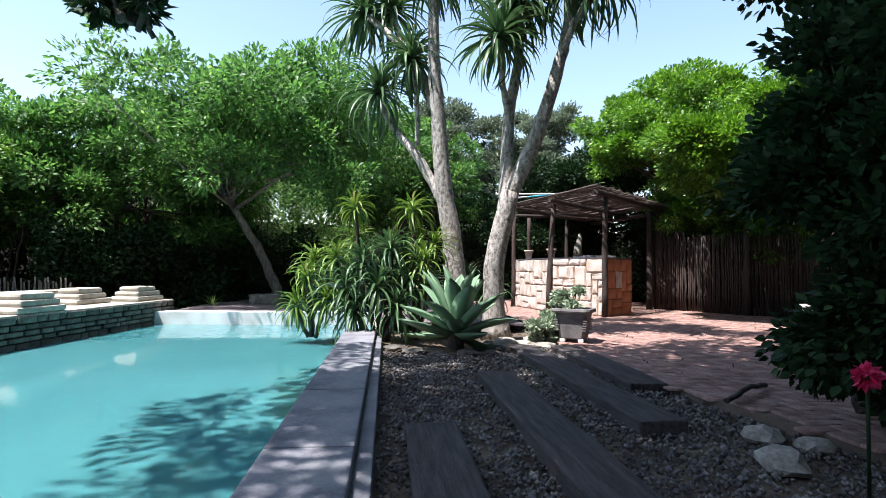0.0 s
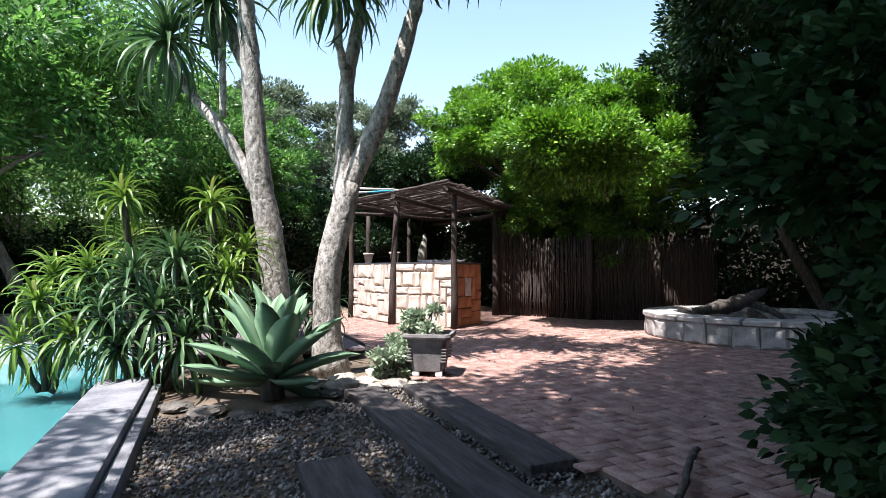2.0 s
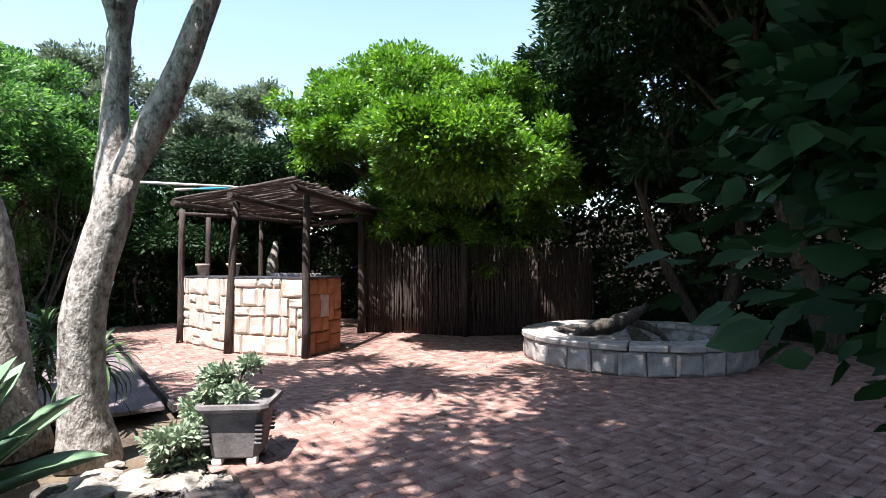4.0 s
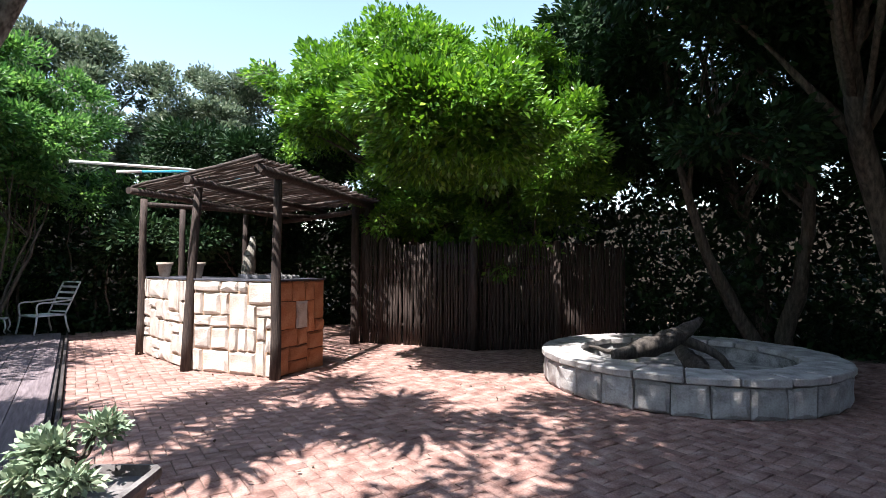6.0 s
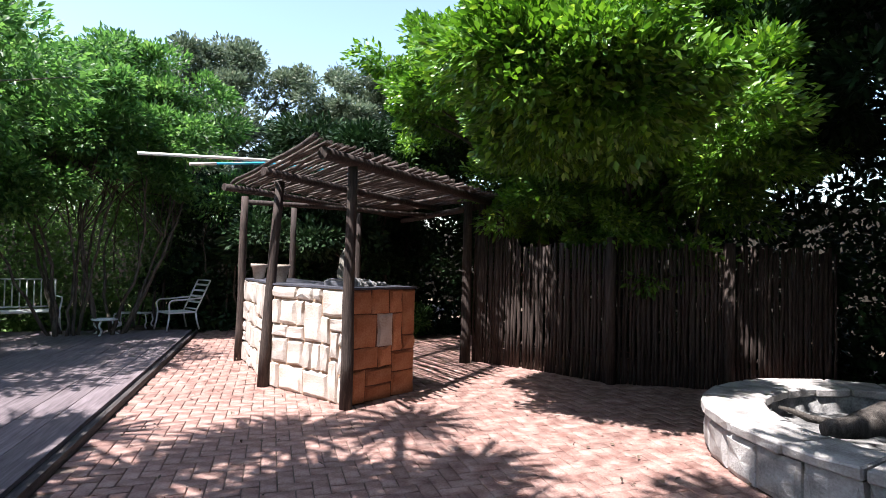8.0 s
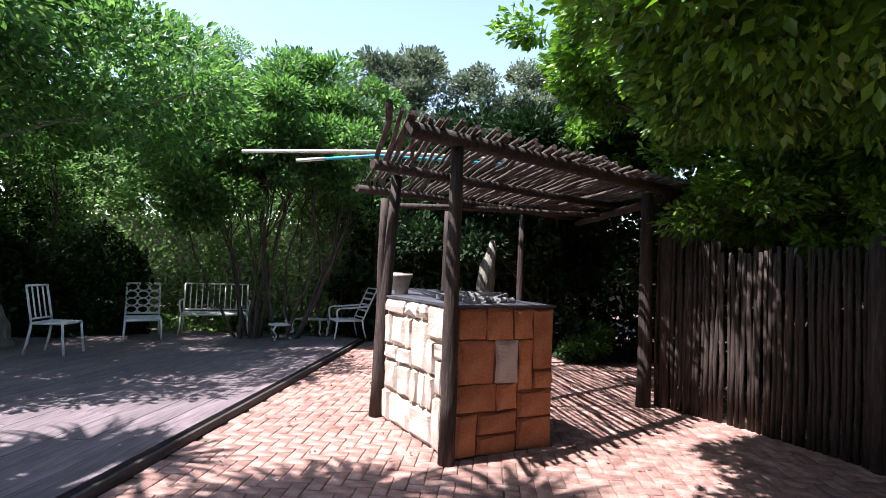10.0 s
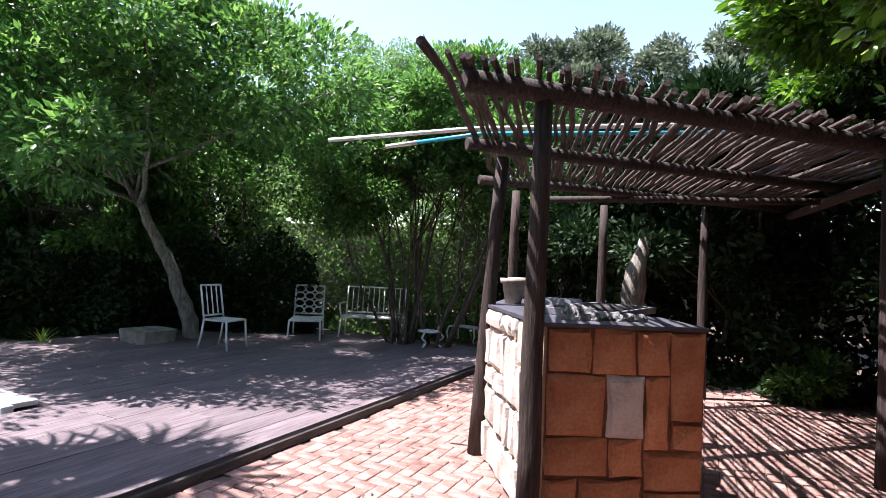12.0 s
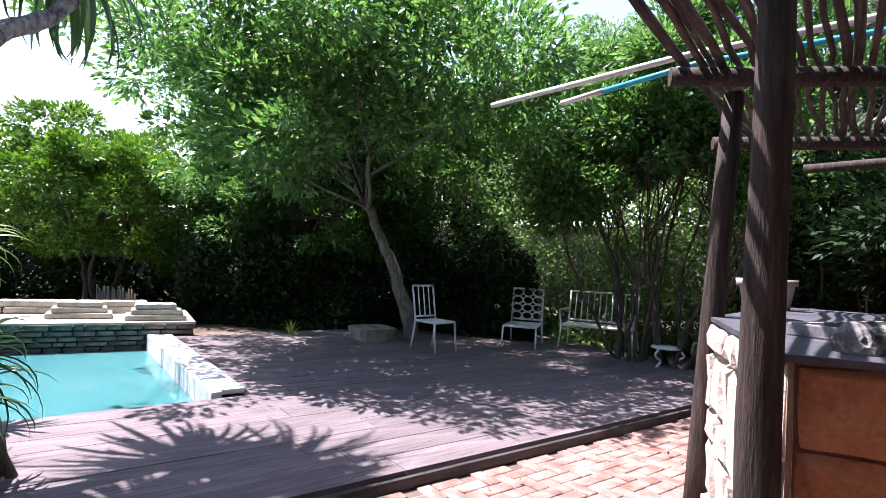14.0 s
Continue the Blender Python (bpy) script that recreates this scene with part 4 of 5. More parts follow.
aloe_shrub("yellow-green aloe with curling leaves above the pool's edge", (1.85, 7.75, -0.05), [(1.62, 7.55, 1.72), (1.3, 7.3, 1.0), (1.7, 7.9, 1.3)], "leaf_lime", 1)
aloe_shrub("yellow-green aloe with curling leaves beside the trunk", (2.35, 7.0, -0.05), [(2.3, 6.95, 1.66), (2.58, 6.85, 1.2), (2.5, 7.5, 1.1), (2.35, 6.7, 0.95)], "leaf_lime", 2)
aloe_shrub("yellow-green aloe hanging over the water", (1.05, 7.5, -0.05), [(0.95, 7.4, 0.72), (0.8, 7.45, 0.34), (1.15, 7.15, 0.42), (1.05, 7.7, 0.95)], "leaf_lime", 3, 0.45)
aloe_shrub("dense dark green aloe with long drooping leaves", (1.85, 6.95, -0.05), [(1.97, 6.85, 1.12), (1.6, 7.0, 0.95), (1.75, 6.8, 0.62), (1.4, 7.1, 0.6), (2.2, 6.75, 0.7), (1.5, 7.0, 0.3), (2.0, 6.65, 0.35), (2.2, 7.1, 1.0)], "leaf_aloe", 4, 0.62, 130, 0.045, 54)
aloe_shrub("green aloe in the shade behind the trunks", (3.3, 8.0, -0.05), [(3.45, 7.6, 0.75), (3.3, 7.6, 0.5), (3.7, 7.35, 0.5), (2.7, 7.5, 0.6)], "leaf_aloe", 5, 0.55, 120, 0.04)

# ---- agave ----
agave = thing("agave", "large blue-grey agave with broad pointed leaves", "agave", (2.52, 5.92, -0.05))
r = random.Random(9)
for k in range(27):
    t = k / 26
    az = k * 137.5 + r.uniform(-10, 10)
    lift = -32 + 114 * t ** 0.5 + r.uniform(-5, 5)
    ln, w = 0.74 * r.uniform(0.88, 1.12) * (1 - 0.12 * t * t), 0.26 * r.uniform(0.85, 1.1) * (1 - 0.25 * t)
    bm = bmesh.new()
    a, p, segs = radians(lift), Vector((0.05, 0, 0)), 8
    rows = []
    bend = radians(-18 if lift < 20 else 12)
    for i in range(segs + 1):
        s = i / segs
        ww = w * (0.62 + 1.5 * s - 1.1 * s * s - 1.0 * s ** 4) if s < 1 else 0.004
        nrm = Vector((-math.sin(a), 0, math.cos(a)))
        th = 0.03 * (1 - s) ** 0.7 + 0.002
        rows.append([bm.verts.new(p + Vector((0, ww * c, 0)) + nrm * (abs(c) * ww * 0.5) - nrm * (th if c == 0 else 0) * e) for c, e in ((0.5, 0), (0.25, 0), (0, -0.15), (-0.25, 0), (-0.5, 0), (0, 1.0))])
        p = p + Vector((math.cos(a), 0, math.sin(a))) * (ln / segs)
        a -= bend / segs
    for ra, rb in zip(rows, rows[1:]):
        for i in range(6):
            bm.faces.new((ra[i], ra[(i + 1) % 6], rb[(i + 1) % 6], rb[i])).smooth = True
    bmesh.ops.recalc_face_normals(bm, faces=bm.faces)
    part("leaf", bm, M["leaf_agave"], agave, m=pose(0, 0, 0.13 + 0.2 * t, 0, 0, az))
part("stem", tube([(0, 0, 0), (0, 0, 0.2), (0, 0, 0.42)], [0.10, 0.09, 0.06], 10), M["bark_dark"], agave)

# ---- planter and succulents ----
def square_planter(at, rz):
    t = thing("square_planter", "square dark grey clay planter on small feet", "planter", at, rz)
    bm = lathe([(0.15, 0.05), (0.155, 0.06), (0.165, 0.13), (0.175, 0.2), (0.185, 0.28), (0.20, 0.36), (0.21, 0.37), (0.238, 0.375), (0.245, 0.395), (0.24, 0.42), (0.215, 0.425), (0.20, 0.38), (0.02, 0.38)], 32, square=0.94)
    part("bowl", bm, M["terra"], t)
    for sx, sy in ((-1, -1), (-1, 1), (1, -1), (1, 1)):
        part("foot", box(0.07, 0.07, 0.055, 0.015, (sx * 0.115, sy * 0.115, 0)), M["plaster"], t, "pale foot")
    for z in (0.15, 0.18, 0.21, 0.24, 0.27):
        for sx, sy in ((-1, -1), (1, -1), (-1, 1), (1, 1)):
            q = 0.166 + 0.1 * (z - 0.1)
            part("corner_ridge", box(0.05, 0.05, 0.014, 0.005, (sx * q * 0.97, sy * q * 0.97, z)), M["terra"], t)
    return t


square_planter((4.06, 5.72, 0.0), -48)
shrub("succulent", "grey-green succulent growing in the square planter", (4.04, 5.74, 0.385), (0.22, 0.22, 0.13), "leaf_succ", 50, 40, 0.05, 31, clump=0.06, category="succulent")
shrub("succulent", "pale succulent spilling over the bed's edge", (3.74, 5.95, -0.05), (0.28, 0.24, 0.2), "leaf_succ", 60, 40, 0.055, 32, clump=0.07, category="succulent")
shrub("succulent", "pale succulent at the foot of the trunk", (3.98, 6.2, -0.05), (0.26, 0.24, 0.22), "leaf_succ", 45, 40, 0.055, 33, clump=0.07, category="succulent")
rs = random.Random(41)
for k, (x, y, s) in enumerate(((3.65, 5.72, 0.15), (3.42, 5.85, 0.13), (3.2, 5.95, 0.17), (3.0, 5.75, 0.14), (3.3, 6.15, 0.16), (2.75, 5.45, 0.15), (2.45, 5.4, 0.17), (2.15, 5.55, 0.15), (1.95, 5.8, 0.18), (1.8, 6.1, 0.16), (3.85, 6.35, 0.15), (3.1, 6.25, 0.12), (3.72, 6.15, 0.1), (3.5, 6.05, 0.11), (1.6, 6.35, 0.16), (3.9, 6.05, 0.1))):
    s *= 1.0 if x > 3.15 else 0.75
    # rocks near the agave use a darker copy with their shade in it
    solo("rock", rock(s * rs.uniform(0.9, 1.3), s * rs.uniform(0.8, 1.1), s * rs.uniform(0.28, 0.45), k, 3), M["rock" if x > 3.15 else "shaded_rock"], "rough pale rock edging the planted bed", "rock", (x, y, -0.06), rs.uniform(0, 360), "rocks round the bed")
for k in range(34):
    q = rs.uniform(0.025, 0.065)
    solo("rock", rock(q * 1.4, q, q * 0.5, k + 70, 2), M["rock"], "small chip of pale stone in the bed", "rock", (rs.uniform(2.9, 4.15), rs.uniform(5.45, 6.45), -0.055), rs.uniform(0, 360), "rubble in the bed")
for k, (x, y, s) in enumerate(((2.86, 2.2, 0.10), (2.55, 1.86, 0.11), (2.98, 1.98, 0.08))):
    solo("rock", rock(s * 1.2, s, s * 0.7, k + 40), M["rock"], "smooth whitish rock beside the gravel path", "rock", (x, y, -0.08), k * 70, "white rocks beside the path")

# ---- sleepers across the gravel ----
for k, (u0, u1, v) in enumerate(((-0.6, 3.2, 0.27), (0.95, 4.55, 0.93), (2.98, 6.2, 1.6), (4.02, 6.15, 2.08))):
    bm = box(0.31, u1 - u0, 0.11, 0.016)
    bmesh.ops.subdivide_edges(bm, edges=[e for e in bm.edges if e.calc_length() > 0.6], cuts=12)
    for vv in bm.verts:
        vv.co.x += 0.012 * noise.noise(vv.co * 2.3 + Vector((k * 9, 0, 0)))
        vv.co.z += 0.012 * noise.noise(vv.co * 1.6 + Vector((0, k * 5, 3)))
    x, y = uv((u0 + u1) / 2, v)
    solo("sleeper", bm, M["sleeper"], "dark weathered timber sleeper bedded in gravel", "sleeper", (x, y, -0.09 if k > 0 else -0.13), POOL_ANGLE + rs.uniform(-1, 1), "sleepers of the path")

# ---- pots, clutter and seats ----
def clay_pot(at, s=1.0):
    t = thing("clay_pot", "small weathered clay pot on the bar top", "pot", at, group="pots on the bar")
    part("bowl", lathe([(0.06 * s, 0), (0.085 * s, 0.15 * s), (0.1 * s, 0.152 * s), (0.103 * s, 0.19 * s), (0.09 * s, 0.19 * s), (0.08 * s, 0.15 * s), (0.01, 0.14 * s)], 20), M["clay"], t)
    return t


clay_pot((6.70, 11.3, BAR_H), 1.12)
clay_pot((6.70, 10.3, BAR_H), 1.12)
rs = random.Random(55)
for k in range(7):
    solo("coal_lump", rock(0.058 if k < 2 else 0.036, 0.05 if k < 2 else 0.032, 0.06 if k < 2 else 0.036, 60 + k, 3), M["ash"], "grey lump of charcoal on the bar top", "charcoal", (7.12 + 0.07 * k, 9.02 + 0.03 * k + rs.uniform(-0.03, 0.03), BAR_H), 30 * k, "charcoal on the bar")
stump = thing("carved_stump", "upright weathered stump standing behind the bar", "stump", (7.75, 10.75, 0))
part("trunk", tube(bent([(0, 0, 0), (0.03, 0.02, 0.7), (-0.02, 0, 1.3), (0.06, 0.03, 1.82)], 5, 0.015), [0.12] * 6 + [0.11, 0.1, 0.1, 0.095, 0.1, 0.1, 0.09, 0.07, 0.05, 0.03], 10, rough=0.15), M["bark_grey"], stump)


def rod(pts, r=0.014, sides=6):
    return tube(pts, r, sides)


def seat(name, label, at, rz, w=0.55, style="rounds", arms=False, depth=0.5, back=0.52, lean=0.14, seat_h=0.4):
    """A white cast-metal seat facing -y: legs, slatted seat, patterned back and, where it has them, arms."""
    t = thing(name, label, "bench" if w > 0.9 else "chair", at, rz)
    h = w / 2
    for sx in (-1, 1):
        part("leg", rod([(sx * h, -depth / 2, seat_h), (sx * h * 1.02, -depth / 2 - 0.02, seat_h * 0.5), (sx * h * 1.05, -depth / 2 - 0.05, 0)], 0.017), M["white_metal"], t)
        part("leg", rod([(sx * h, depth / 2, seat_h), (sx * h * 1.02, depth / 2 + 0.03, seat_h * 0.5), (sx * h * 1.05, depth / 2 + 0.08, 0)], 0.017), M["white_metal"], t)
        part("back_post", rod([(sx * h, depth / 2, seat_h), (sx * h, depth / 2 + lean, seat_h + back)], 0.016), M["white_metal"], t)
        part("seat_rail", rod([(sx * h, -depth / 2, seat_h), (sx * h, depth / 2, seat_h)], 0.016), M["white_metal"], t)
        if arms:
            part("arm", rod(bent([(sx * h, depth / 2 + lean * 0.45, seat_h + back * 0.45), (sx * h * 1.06, 0, seat_h + 0.25), (sx * h * 1.06, -depth / 2, seat_h + 0.22), (sx * h, -depth / 2, seat_h)], 5), 0.016), M["white_metal"], t)
    for z in (seat_h + 0.06, seat_h + back):
        y = depth / 2 + lean * (z - seat_h) / back
        part("back_rail", rod([(-h, y, z), (h, y, z)], 0.016), M["white_metal"], t)
    part("front_rail", rod([(-h, -depth / 2, seat_h), (h, -depth / 2, seat_h)], 0.018), M["white_metal"], t)
    n = 8
    for k in range(n):
        y = -depth / 2 + depth * (k + 0.5) / n
        part("seat_slat", box(w, depth / n * 0.62, 0.012, 0.004, (0, y, seat_h + 0.008)), M["white_metal"], t)
    if style == "rounds":
        for j in range(4):
            for i in range(3):
                x, z = -h + w * (i + 0.5) / 3, seat_h + 0.06 + (back - 0.06) * (j + 0.5) / 4
                y = depth / 2 + lean * (z - seat_h) / back
                ra, rb = w / 6 * 0.98, (back - 0.06) / 8 * 0.98
                part("back_ring", tube([(x + ra * math.cos(a), y, z + rb * math.sin(a)) for a in (2 * math.pi * q / 12 for q in range(13))], 0.014, 5), M["white_metal"], t)
    elif style == "bars":
        nb = max(4, round(w / 0.11))
        for i in range(1, nb):
            x = -h + w * i / nb
            part("back_bar", rod([(x, depth / 2 + 0.015, seat_h + 0.06), (x, depth / 2 + lean, seat_h + back)], 0.011), M["white_metal"], t)
    else:
        for j in range(1, 5):
            z = seat_h + 0.06 + (back - 0.06) * j / 5
            y = depth / 2 + lean * (z - seat_h) / back
            part("back_slat", box(w, 0.015, 0.04, 0.004, (0, y, z)), M["white_metal"], t)
    return t


DZ = 0.065
seat("side_chair", "white cast-metal chair seen against the dark bushes", (2.12, 13.25, DZ), 82, 0.42, "bars", False, 0.42, 0.52, 0.1, 0.44)
seat("lounge_chair", "white lounge chair with a pattern of rings in its back", (2.66, 15.0, DZ), 20, 0.54, "rounds", False, 0.75, 0.6, 0.12, 0.34)
seat("garden_bench", "white metal garden bench with upright bars", (3.7, 15.75, DZ), 10, 1.16, "bars", True, 0.5, 0.56, 0.12, 0.38)
seat("armchair", "white slatted garden armchair tilted back", (6.2, 15.4, DZ), -72, 0.5, "slats", True, 0.5, 0.62, 0.28, 0.34)
seat_t = thing("slatted_stool", "low white slatted footstool on the deck", "stool", (5.5, 16.0, DZ), -20)
for k in range(6):
    part("slat", box(0.07, 0.4, 0.015, 0.004, (-0.25 + 0.1 * k, 0, 0.28)), M["white_metal"], seat_t)
for sx in (-0.27, 0.27):
    part("side_rail", rod([(sx, -0.2, 0.275), (sx, 0.2, 0.275)]), M["white_metal"], seat_t)
    for sy in (-0.2, 0.2):
        part("leg", rod(bent([(sx, sy, 0.28), (sx * 1.1, sy * 1.1, 0.14), (sx * 1.0, sy, 0.05), (sx * 1.15, sy * 1.1, 0)], 3), 0.014), M["white_metal"], seat_t)
tb = thing("ornate_table", "low white ornate cast-iron side table", "table", (5.0, 15.0, DZ), 10)
part("tabletop", lathe([(0.2, 0.26), (0.21, 0.265), (0.21, 0.285), (0.02, 0.29)], 20), M["white_metal"], tb)
for k in range(3):
    a = radians(120 * k)
    part("leg", rod(bent([(0.16 * math.cos(a), 0.16 * math.sin(a), 0.265), (0.24 * math.cos(a), 0.24 * math.sin(a), 0.17), (0.12 * math.cos(a), 0.12 * math.sin(a), 0.08), (0.22 * math.cos(a), 0.22 * math.sin(a), 0)], 4), 0.018), M["white_metal"], tb)
tr = thing("stone_trough", "low mossy stone trough at the deck's edge", "trough", (0.75, 13.3, 0.0), -20)
part("trough", lathe([(0.3, 0), (0.33, 0.2), (0.34, 0.26), (0.3, 0.26), (0.02, 0.2)], 24, square=0.9), M["rock"], tr)

# ---- things beside the path ----
dl = thing("dark_log", "thick dark rotting log beside the path", "log", (3.95, 1.75, -0.08))
part("trunk", tube(bent([(-0.12, 0.5, 0.22), (0.1, 0.0, 0.22), (0.5, -0.9, 0.25)], 7, 0.012), 0.17, 14, rough=0.1, seed=8), M["bark_dark"], dl)
st = thing("dry_branch", "dry crooked branch lying on the paving", "branch", (3.45, 2.75, 0.01))
part("stick", tube(bent([(-0.35, -0.1, 0.02), (0, 0.02, 0.05), (0.35, 0.15, 0.03)], 4, 0.01), 0.018, 7, rough=0.1), M["log"], st)
fl = thing("flowering_stem", "pink flower on a dark leafy stem", "flower", (2.54, 1.47, -0.1))
part("stem", tube([(0, 0, 0), (0.02, 0.01, 0.3), (0.0, 0.0, 0.54)], 0.008, 6), M["leaf_dark"], fl)
rg = np.random.default_rng(70)
e = rg.normal(0, 1, (90, 3))
e /= np.linalg.norm(e, axis=1, keepdims=True)
part("bloom", leaf_mesh("bloom", e * 0.024 + np.array([0, 0, 0.55]), e, 0.042, rg, 0.9), M["petal"], fl, "pink many-petalled bloom")
shrub("overhanging_twigs", "dark leafy twigs hanging into view over the pool", (-0.59, 3.64, 2.36), (0.34, 0.2, 0.11), "leaf_dark", 26, 26, 0.085, 71, z=0.12, clump=0.1, category="twigs")
hb = thing("hanging_branch", "thin dark branch that carries the leafy twigs", "branch", (-0.59, 3.64, 2.42))
part("stick", tube(bent([(0.1, 0, 0.02), (-0.1, -0.9, 0.9), (-0.25, -2.2, 2.0)], 5, 0.02), [0.008 + 0.0016 * k for k in range(11)], 7), M["bark_dark"], hb)

# low slat fence behind the spa
sf = thing("slat_fence", "low leaning fence of reddish-brown slats behind the spa", "fence", (-3.75, 10.75, 0.28), 8)
for k in range(22):
    part("slat", box(0.025, 0.025, 0.36 + 0.05 * math.sin(k * 1.7), 0.004), M["bark_grey"], sf, m=pose(k * 0.055, 0, 0, rs.uniform(-4, 4), rs.uniform(-8, 2), 0))

# ---- thicket that closes the view under the crowns ----
def thicket(points, height, deep, count, leaf, material, seed, label):
    rng = np.random.default_rng(seed)
    P = [np.array(p, float) for p in points]
    lens = np.array([np.linalg.norm(b - a) for a, b in zip(P, P[1:])])
    which = rng.choice(len(lens), count, p=lens / lens.sum())
    t = rng.uniform(0, 1, count)
    a, b = np.array(P)[which], np.array(P)[which + 1]
    d = (b - a) / np.linalg.norm(b - a, axis=1, keepdims=True)
    nrm = np.stack([-d[:, 1], d[:, 0]], 1)
    xy = a + (b - a) * t[:, None]
    lump = np.array([noise.noise(Vector((x * 0.9, y * 0.9, seed))) for x, y in xy])
    z = rng.uniform(0, 1, count) ** 1.6 * height * (1 + 0.35 * lump)
    lump2 = np.array([noise.noise(Vector((x * 1.3, y * 1.3, zz * 1.3 + 7))) for (x, y), zz in zip(xy, z)])
    xy = xy + nrm * ((rng.uniform(-0.5, 0.5, count) + 0.7 * lump2) * deep)[:, None]
    at = np.concatenate([xy, z[:, None] - 0.05], 1)
    out = rng.normal(0, 1, (count, 3))
    out[:, :2] -= nrm * 0.5
    ob = solo("thicket", leaf_mesh("thicket", at, out, leaf, rng, 0.5), M[material], label, "thicket", kind="stuff")
    return ob


# shade is put into the near-black leaves, sunlight into the paler stretch
thicket([(-11.5, 4), (-10, 11), (-6.5, 15), (-3.2, 16.6), (0.5, 17.6)], 3.0, 1.6, 45000, 0.17, "leaf_dark", 1, "undergrowth below the trees, shade put into its dark leaves")
thicket([(-0.5, 16.9), (1.5, 17.2), (3.5, 17.4), (6.8, 17.8)], 4.0, 1.6, 46000, 0.11, "leaf_fern", 4, "green undergrowth behind the deck")
thicket([(6.5, 18), (8, 15.5), (11, 13.8), (13.5, 11.5), (14.0, 8.3)], 3.2, 1.5, 40000, 0.17, "leaf_dark", 2, "undergrowth behind the shelter, shade put into its dark leaves")
thicket([(13.8, 8.5), (14.2, 5), (14.3, 2), (13.4, -1.2), (10, -2.6), (6, -2.6)], 3.4, 1.6, 60000, 0.16, "leaf_dark", 3, "undergrowth behind the fire ring, shade put into its dark leaves")

# never in view: a tall screen added to cut sky light from the south
thicket([(-9, 0), (-7.5, -5), (-3, -6.5), (4, -6.5), (11, -5), (15, -2)], 7.5, 1.8, 45000, 0.3, "leaf_dark", 5, "unseen leaf screen added behind the path's start to block sky light")
# added to blacken the ground here; its leaf colour replaces missing shade
thicket([(-3.6, 12.4), (-1.4, 13.7), (0.5, 14.9), (2.4, 15.9)], 1.7, 0.7, 26000, 0.13, "leaf_dark", 6, "low near-black leaves added behind the deck in place of shade")
shrub("shade_plant", "grey-green bushy plant in the shade behind the bar", (10.2, 13.1, -0.06), (0.5, 0.4, 0.32), "leaf_mid", 70, 50, 0.1, 81, clump=0.16)
ya = thing("small_aloe", "small dry yellowish aloe at the deck's edge", "aloe", (-0.4, 12.5, -0.05))
part("leaf_rosette", rosette_mesh(22, 0.34, 0.03, 40, 90, 10, 85, 5), M["leaf_lime"], ya, m=pose(0, 0, 0.05))

# ---- gravel ----
rng = np.random.default_rng(4)
n = 26000
uu, vv = rng.uniform(-0.8, 6.6, n), rng.uniform(-0.03, 2.9, n)
X, Y = U.x * uu + V.x * vv, U.y * uu + V.y * vv
edge = np.interp(Y, [-1.5, 2.2, 3.0, 4.0, 5.0, 5.75, 7], [3.0, 3.15, 3.2, 3.4, 3.7, 3.95, 4.4])
ok = (X < edge - 0.02) & ~((X - 2.6) ** 2 / 1.6 + (Y - 6.6) ** 2 / 1.3 < 1)
X, Y = X[ok], Y[ok]
n = len(X)
base = np.array([(1, 0, 0), (-1, 0, 0), (0, 1, 0), (0, -1, 0), (0, 0, 1), (0, 0, -1)], float)
s = rng.uniform(0.008, 0.021, (n, 1, 1))
v = base[None] * s * rng.uniform(0.6, 1.3, (n, 6, 3)) + rng.normal(0, 0.15, (n, 6, 3)) * s
ang = rng.uniform(0, 6.28, n)
c, q = np.cos(ang)[:, None], np.sin(ang)[:, None]
vx, vy = v[:, :, 0] * c - v[:, :, 1] * q, v[:, :, 0] * q + v[:, :, 1] * c
zz = -0.052 - 0.05 * np.clip((3.0 - Y) / 2.5, 0, 1) + rng.uniform(0, 0.012, n)
v = np.stack([vx + X[:, None], vy + Y[:, None], v[:, :, 2] * 0.8 + zz[:, None]], 2).reshape(-1, 3)
f = np.array([(0, 2, 4), (2, 1, 4), (1, 3, 4), (3, 0, 4), (2, 0, 5), (1, 2, 5), (3, 1, 5), (0, 3, 5)])
solo("gravel", raw_mesh("gravel", v, (np.arange(n)[:, None, None] * 6 + f[None]).reshape(-1, 3)), M["gravel"], "grey-brown gravel between the sleepers", "gravel", kind="stuff")
# fallen leaves on paving, deck and soil
rng = np.random.default_rng(14)
n = 900
at = np.stack([rng.uniform(3.5, 13, n), rng.uniform(-0.5, 13, n), np.full(n, 0.012)], 1)
keep = (V.x * at[:, 0] + V.y * at[:, 1] > 2.35) & (at[:, 0] < 9.3 + (at[:, 1] > 9) * 0)
me = leaf_mesh("fallen_leaves", at[keep], np.stack([rng.normal(0, 1, keep.sum()), rng.normal(0, 1, keep.sum()), np.full(keep.sum(), 0.15)], 1), 0.045, rng, 0.5, 6.0)
solo("fallen_leaves", me, M["soil"], "dry fallen leaves scattered on the brick paving", "leaves", kind="stuff")

# ---- herringbone brick paving ----
paving = thing("patio", "herringbone paving of worn red clay bricks", "paving", kind="structure")
W = 0.108
GAP = 0.004


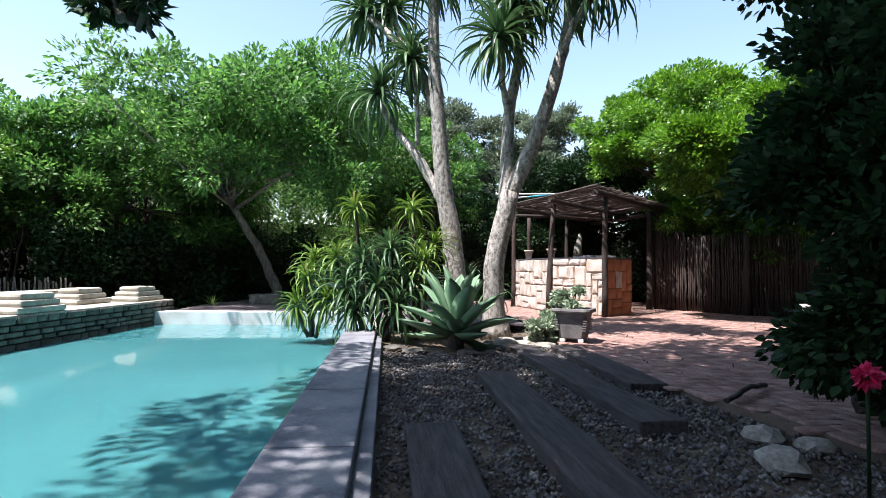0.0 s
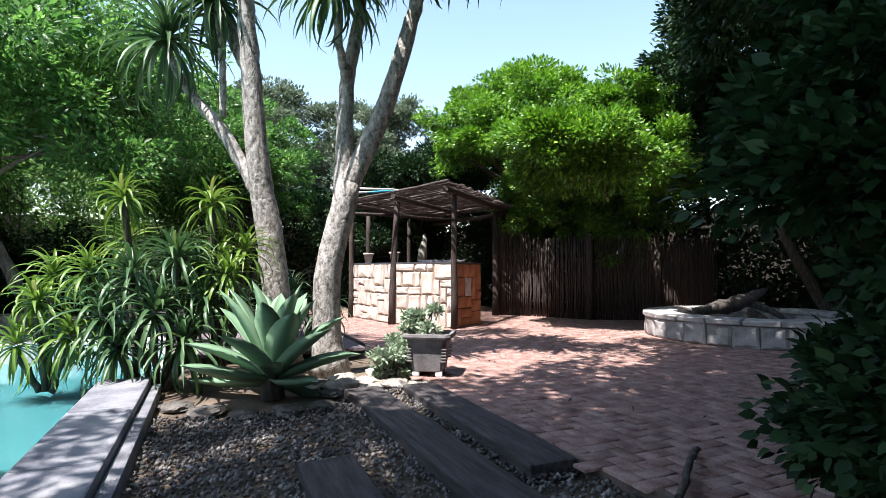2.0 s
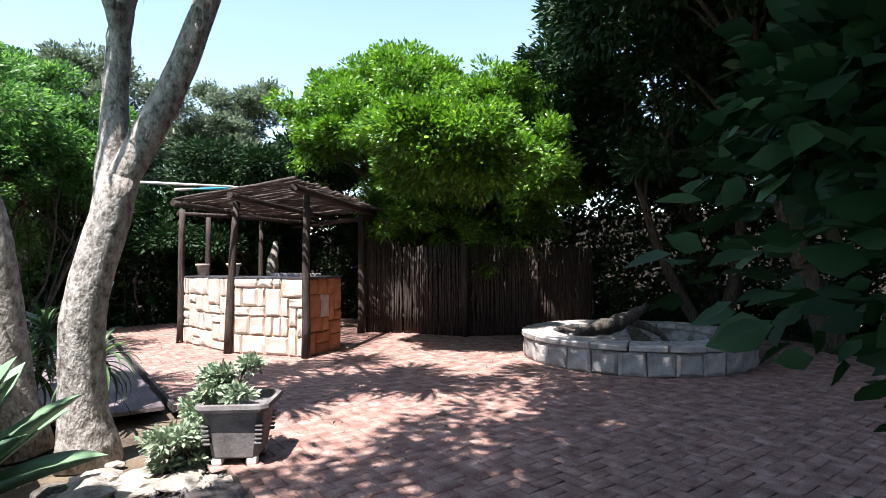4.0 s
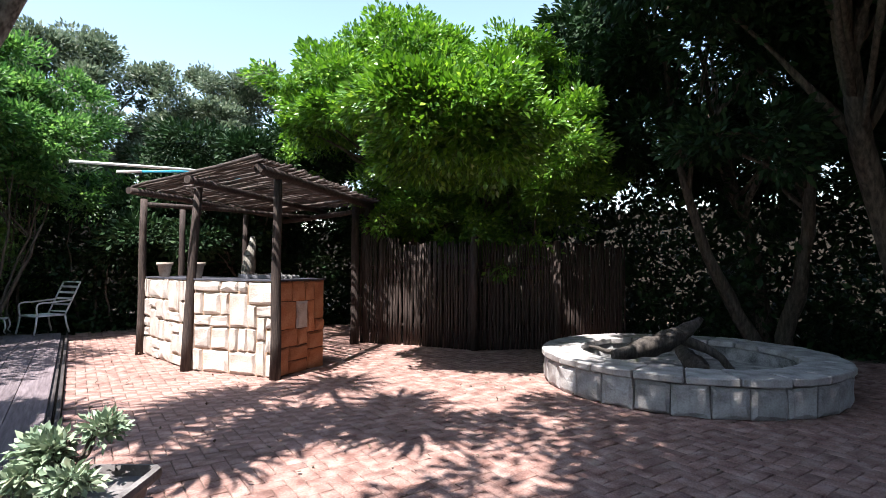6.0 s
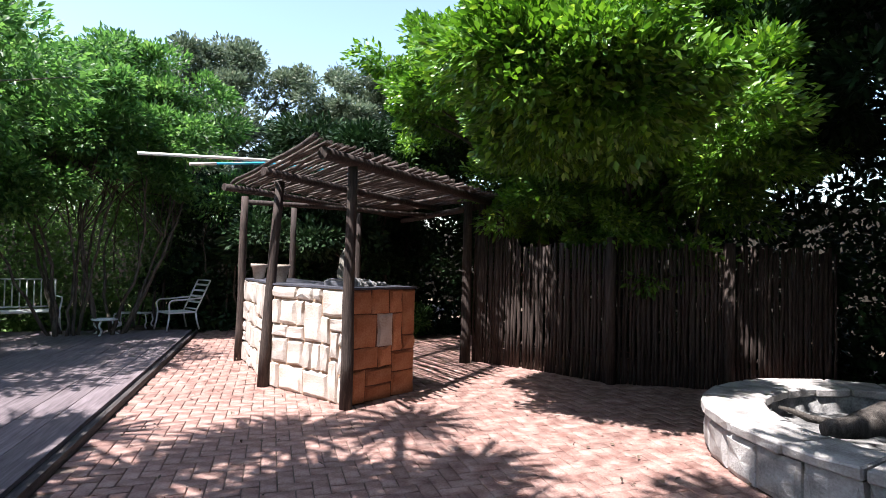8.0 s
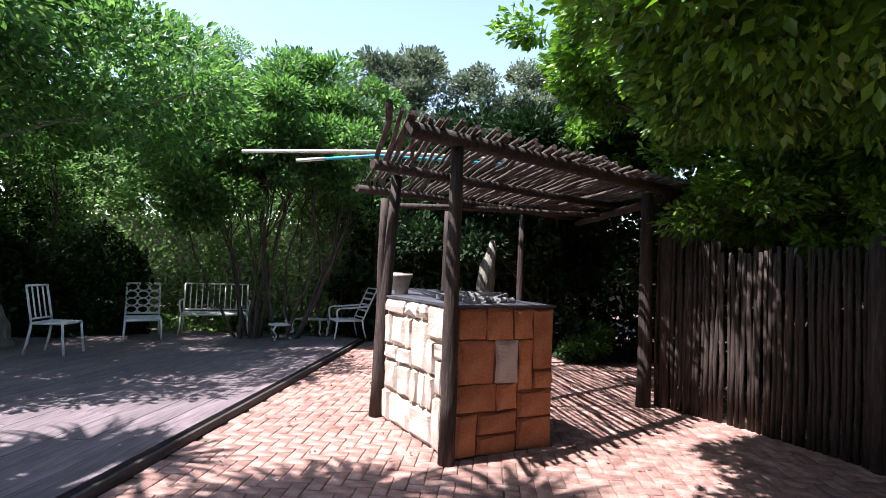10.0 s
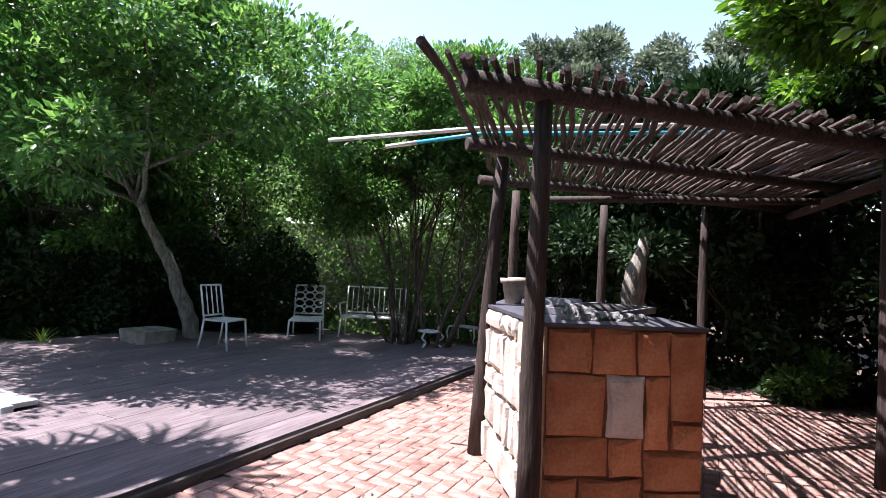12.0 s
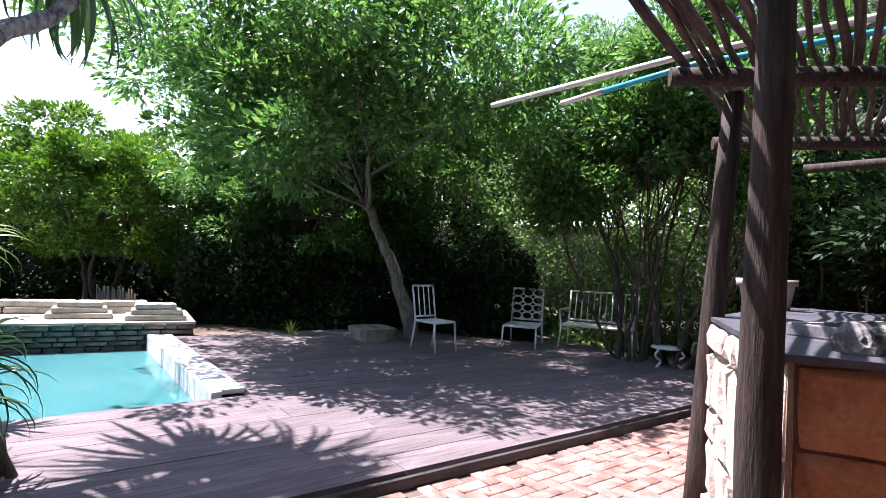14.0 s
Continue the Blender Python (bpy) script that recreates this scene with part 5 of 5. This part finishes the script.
def inside(x, y, poly):
    hit = False
    for (x0, y0), (x1, y1) in zip(poly, poly[1:] + poly[:1]):
        if (y0 > y) != (y1 > y) and x < (x1 - x0) * (y - y0) / (y1 - y0) + x0:
            hit = not hit
    return hit


def brick_points(lx, ly):
    hx, hy, e = lx / 2 - GAP, ly / 2 - GAP, 0.006
    return np.array([(sx * (hx - i), sy * (hy - i), z) for i, z in ((0, -0.02), (0, -0.004), (e, 0.0)) for sx, sy in ((-1, -1), (1, -1), (1, 1), (-1, 1))])


quads = [(8, 9, 10, 11)] + [(a + k, a + (k + 1) % 4, a + 4 + (k + 1) % 4, a + 4 + k) for a in (0, 4) for k in range(4)]
btris = np.array([t for q in quads for t in ((q[0], q[1], q[2]), (q[0], q[2], q[3]))])
shapes = {True: raw_mesh("brick", brick_points(2 * W, W), btris), False: raw_mesh("brick", brick_points(W, 2 * W), btris)}
for me in shapes.values():
    me.materials.append(M["brick"])
rs = random.Random(99)
single, verts, tris = 0, [], []
for i in range(-60, 220):
    for j in range(-60, 60):
        for flat in (True, False):
            bx, by = i + 2 * j, i - 2 * j
            cv, cu = (bx + 1, by + 0.5) if flat else (bx + 0.5, by + 2)
            x, y = uv(cu * W, cv * W)
            if not (-1.5 < y < 17 and 2.5 < x < 13.3) or not inside(x, y, PATIO) or (x - RX) ** 2 + (y - RY) ** 2 < (RR - 0.1) ** 2:
                continue
            dz, tilt = rs.uniform(-0.002, 0.003), (rs.uniform(-0.7, 0.7), rs.uniform(-0.7, 0.7))
            m = pose(x, y, dz, tilt[0], tilt[1], POOL_ANGLE + rs.uniform(-0.8, 0.8))
            if single < 300 and 4.9 < x < 6.5 and 6.6 < y < 9.6:
                part("brick", shapes[flat], M["brick"], paving, m=m)
                single += 1
            else:
                p = brick_points(2 * W, W) if flat else brick_points(W, 2 * W)
                R3, tv = np.array(m.to_3x3()), np.array(m.translation)
                tris.append(btris + 12 * len(verts))
                verts.append(p @ R3.T + tv)
far = part("brick_field", raw_mesh("brick_field", np.concatenate(verts), np.concatenate(tris)), M["brick"], paving)
tagged(far, kind="stuff")
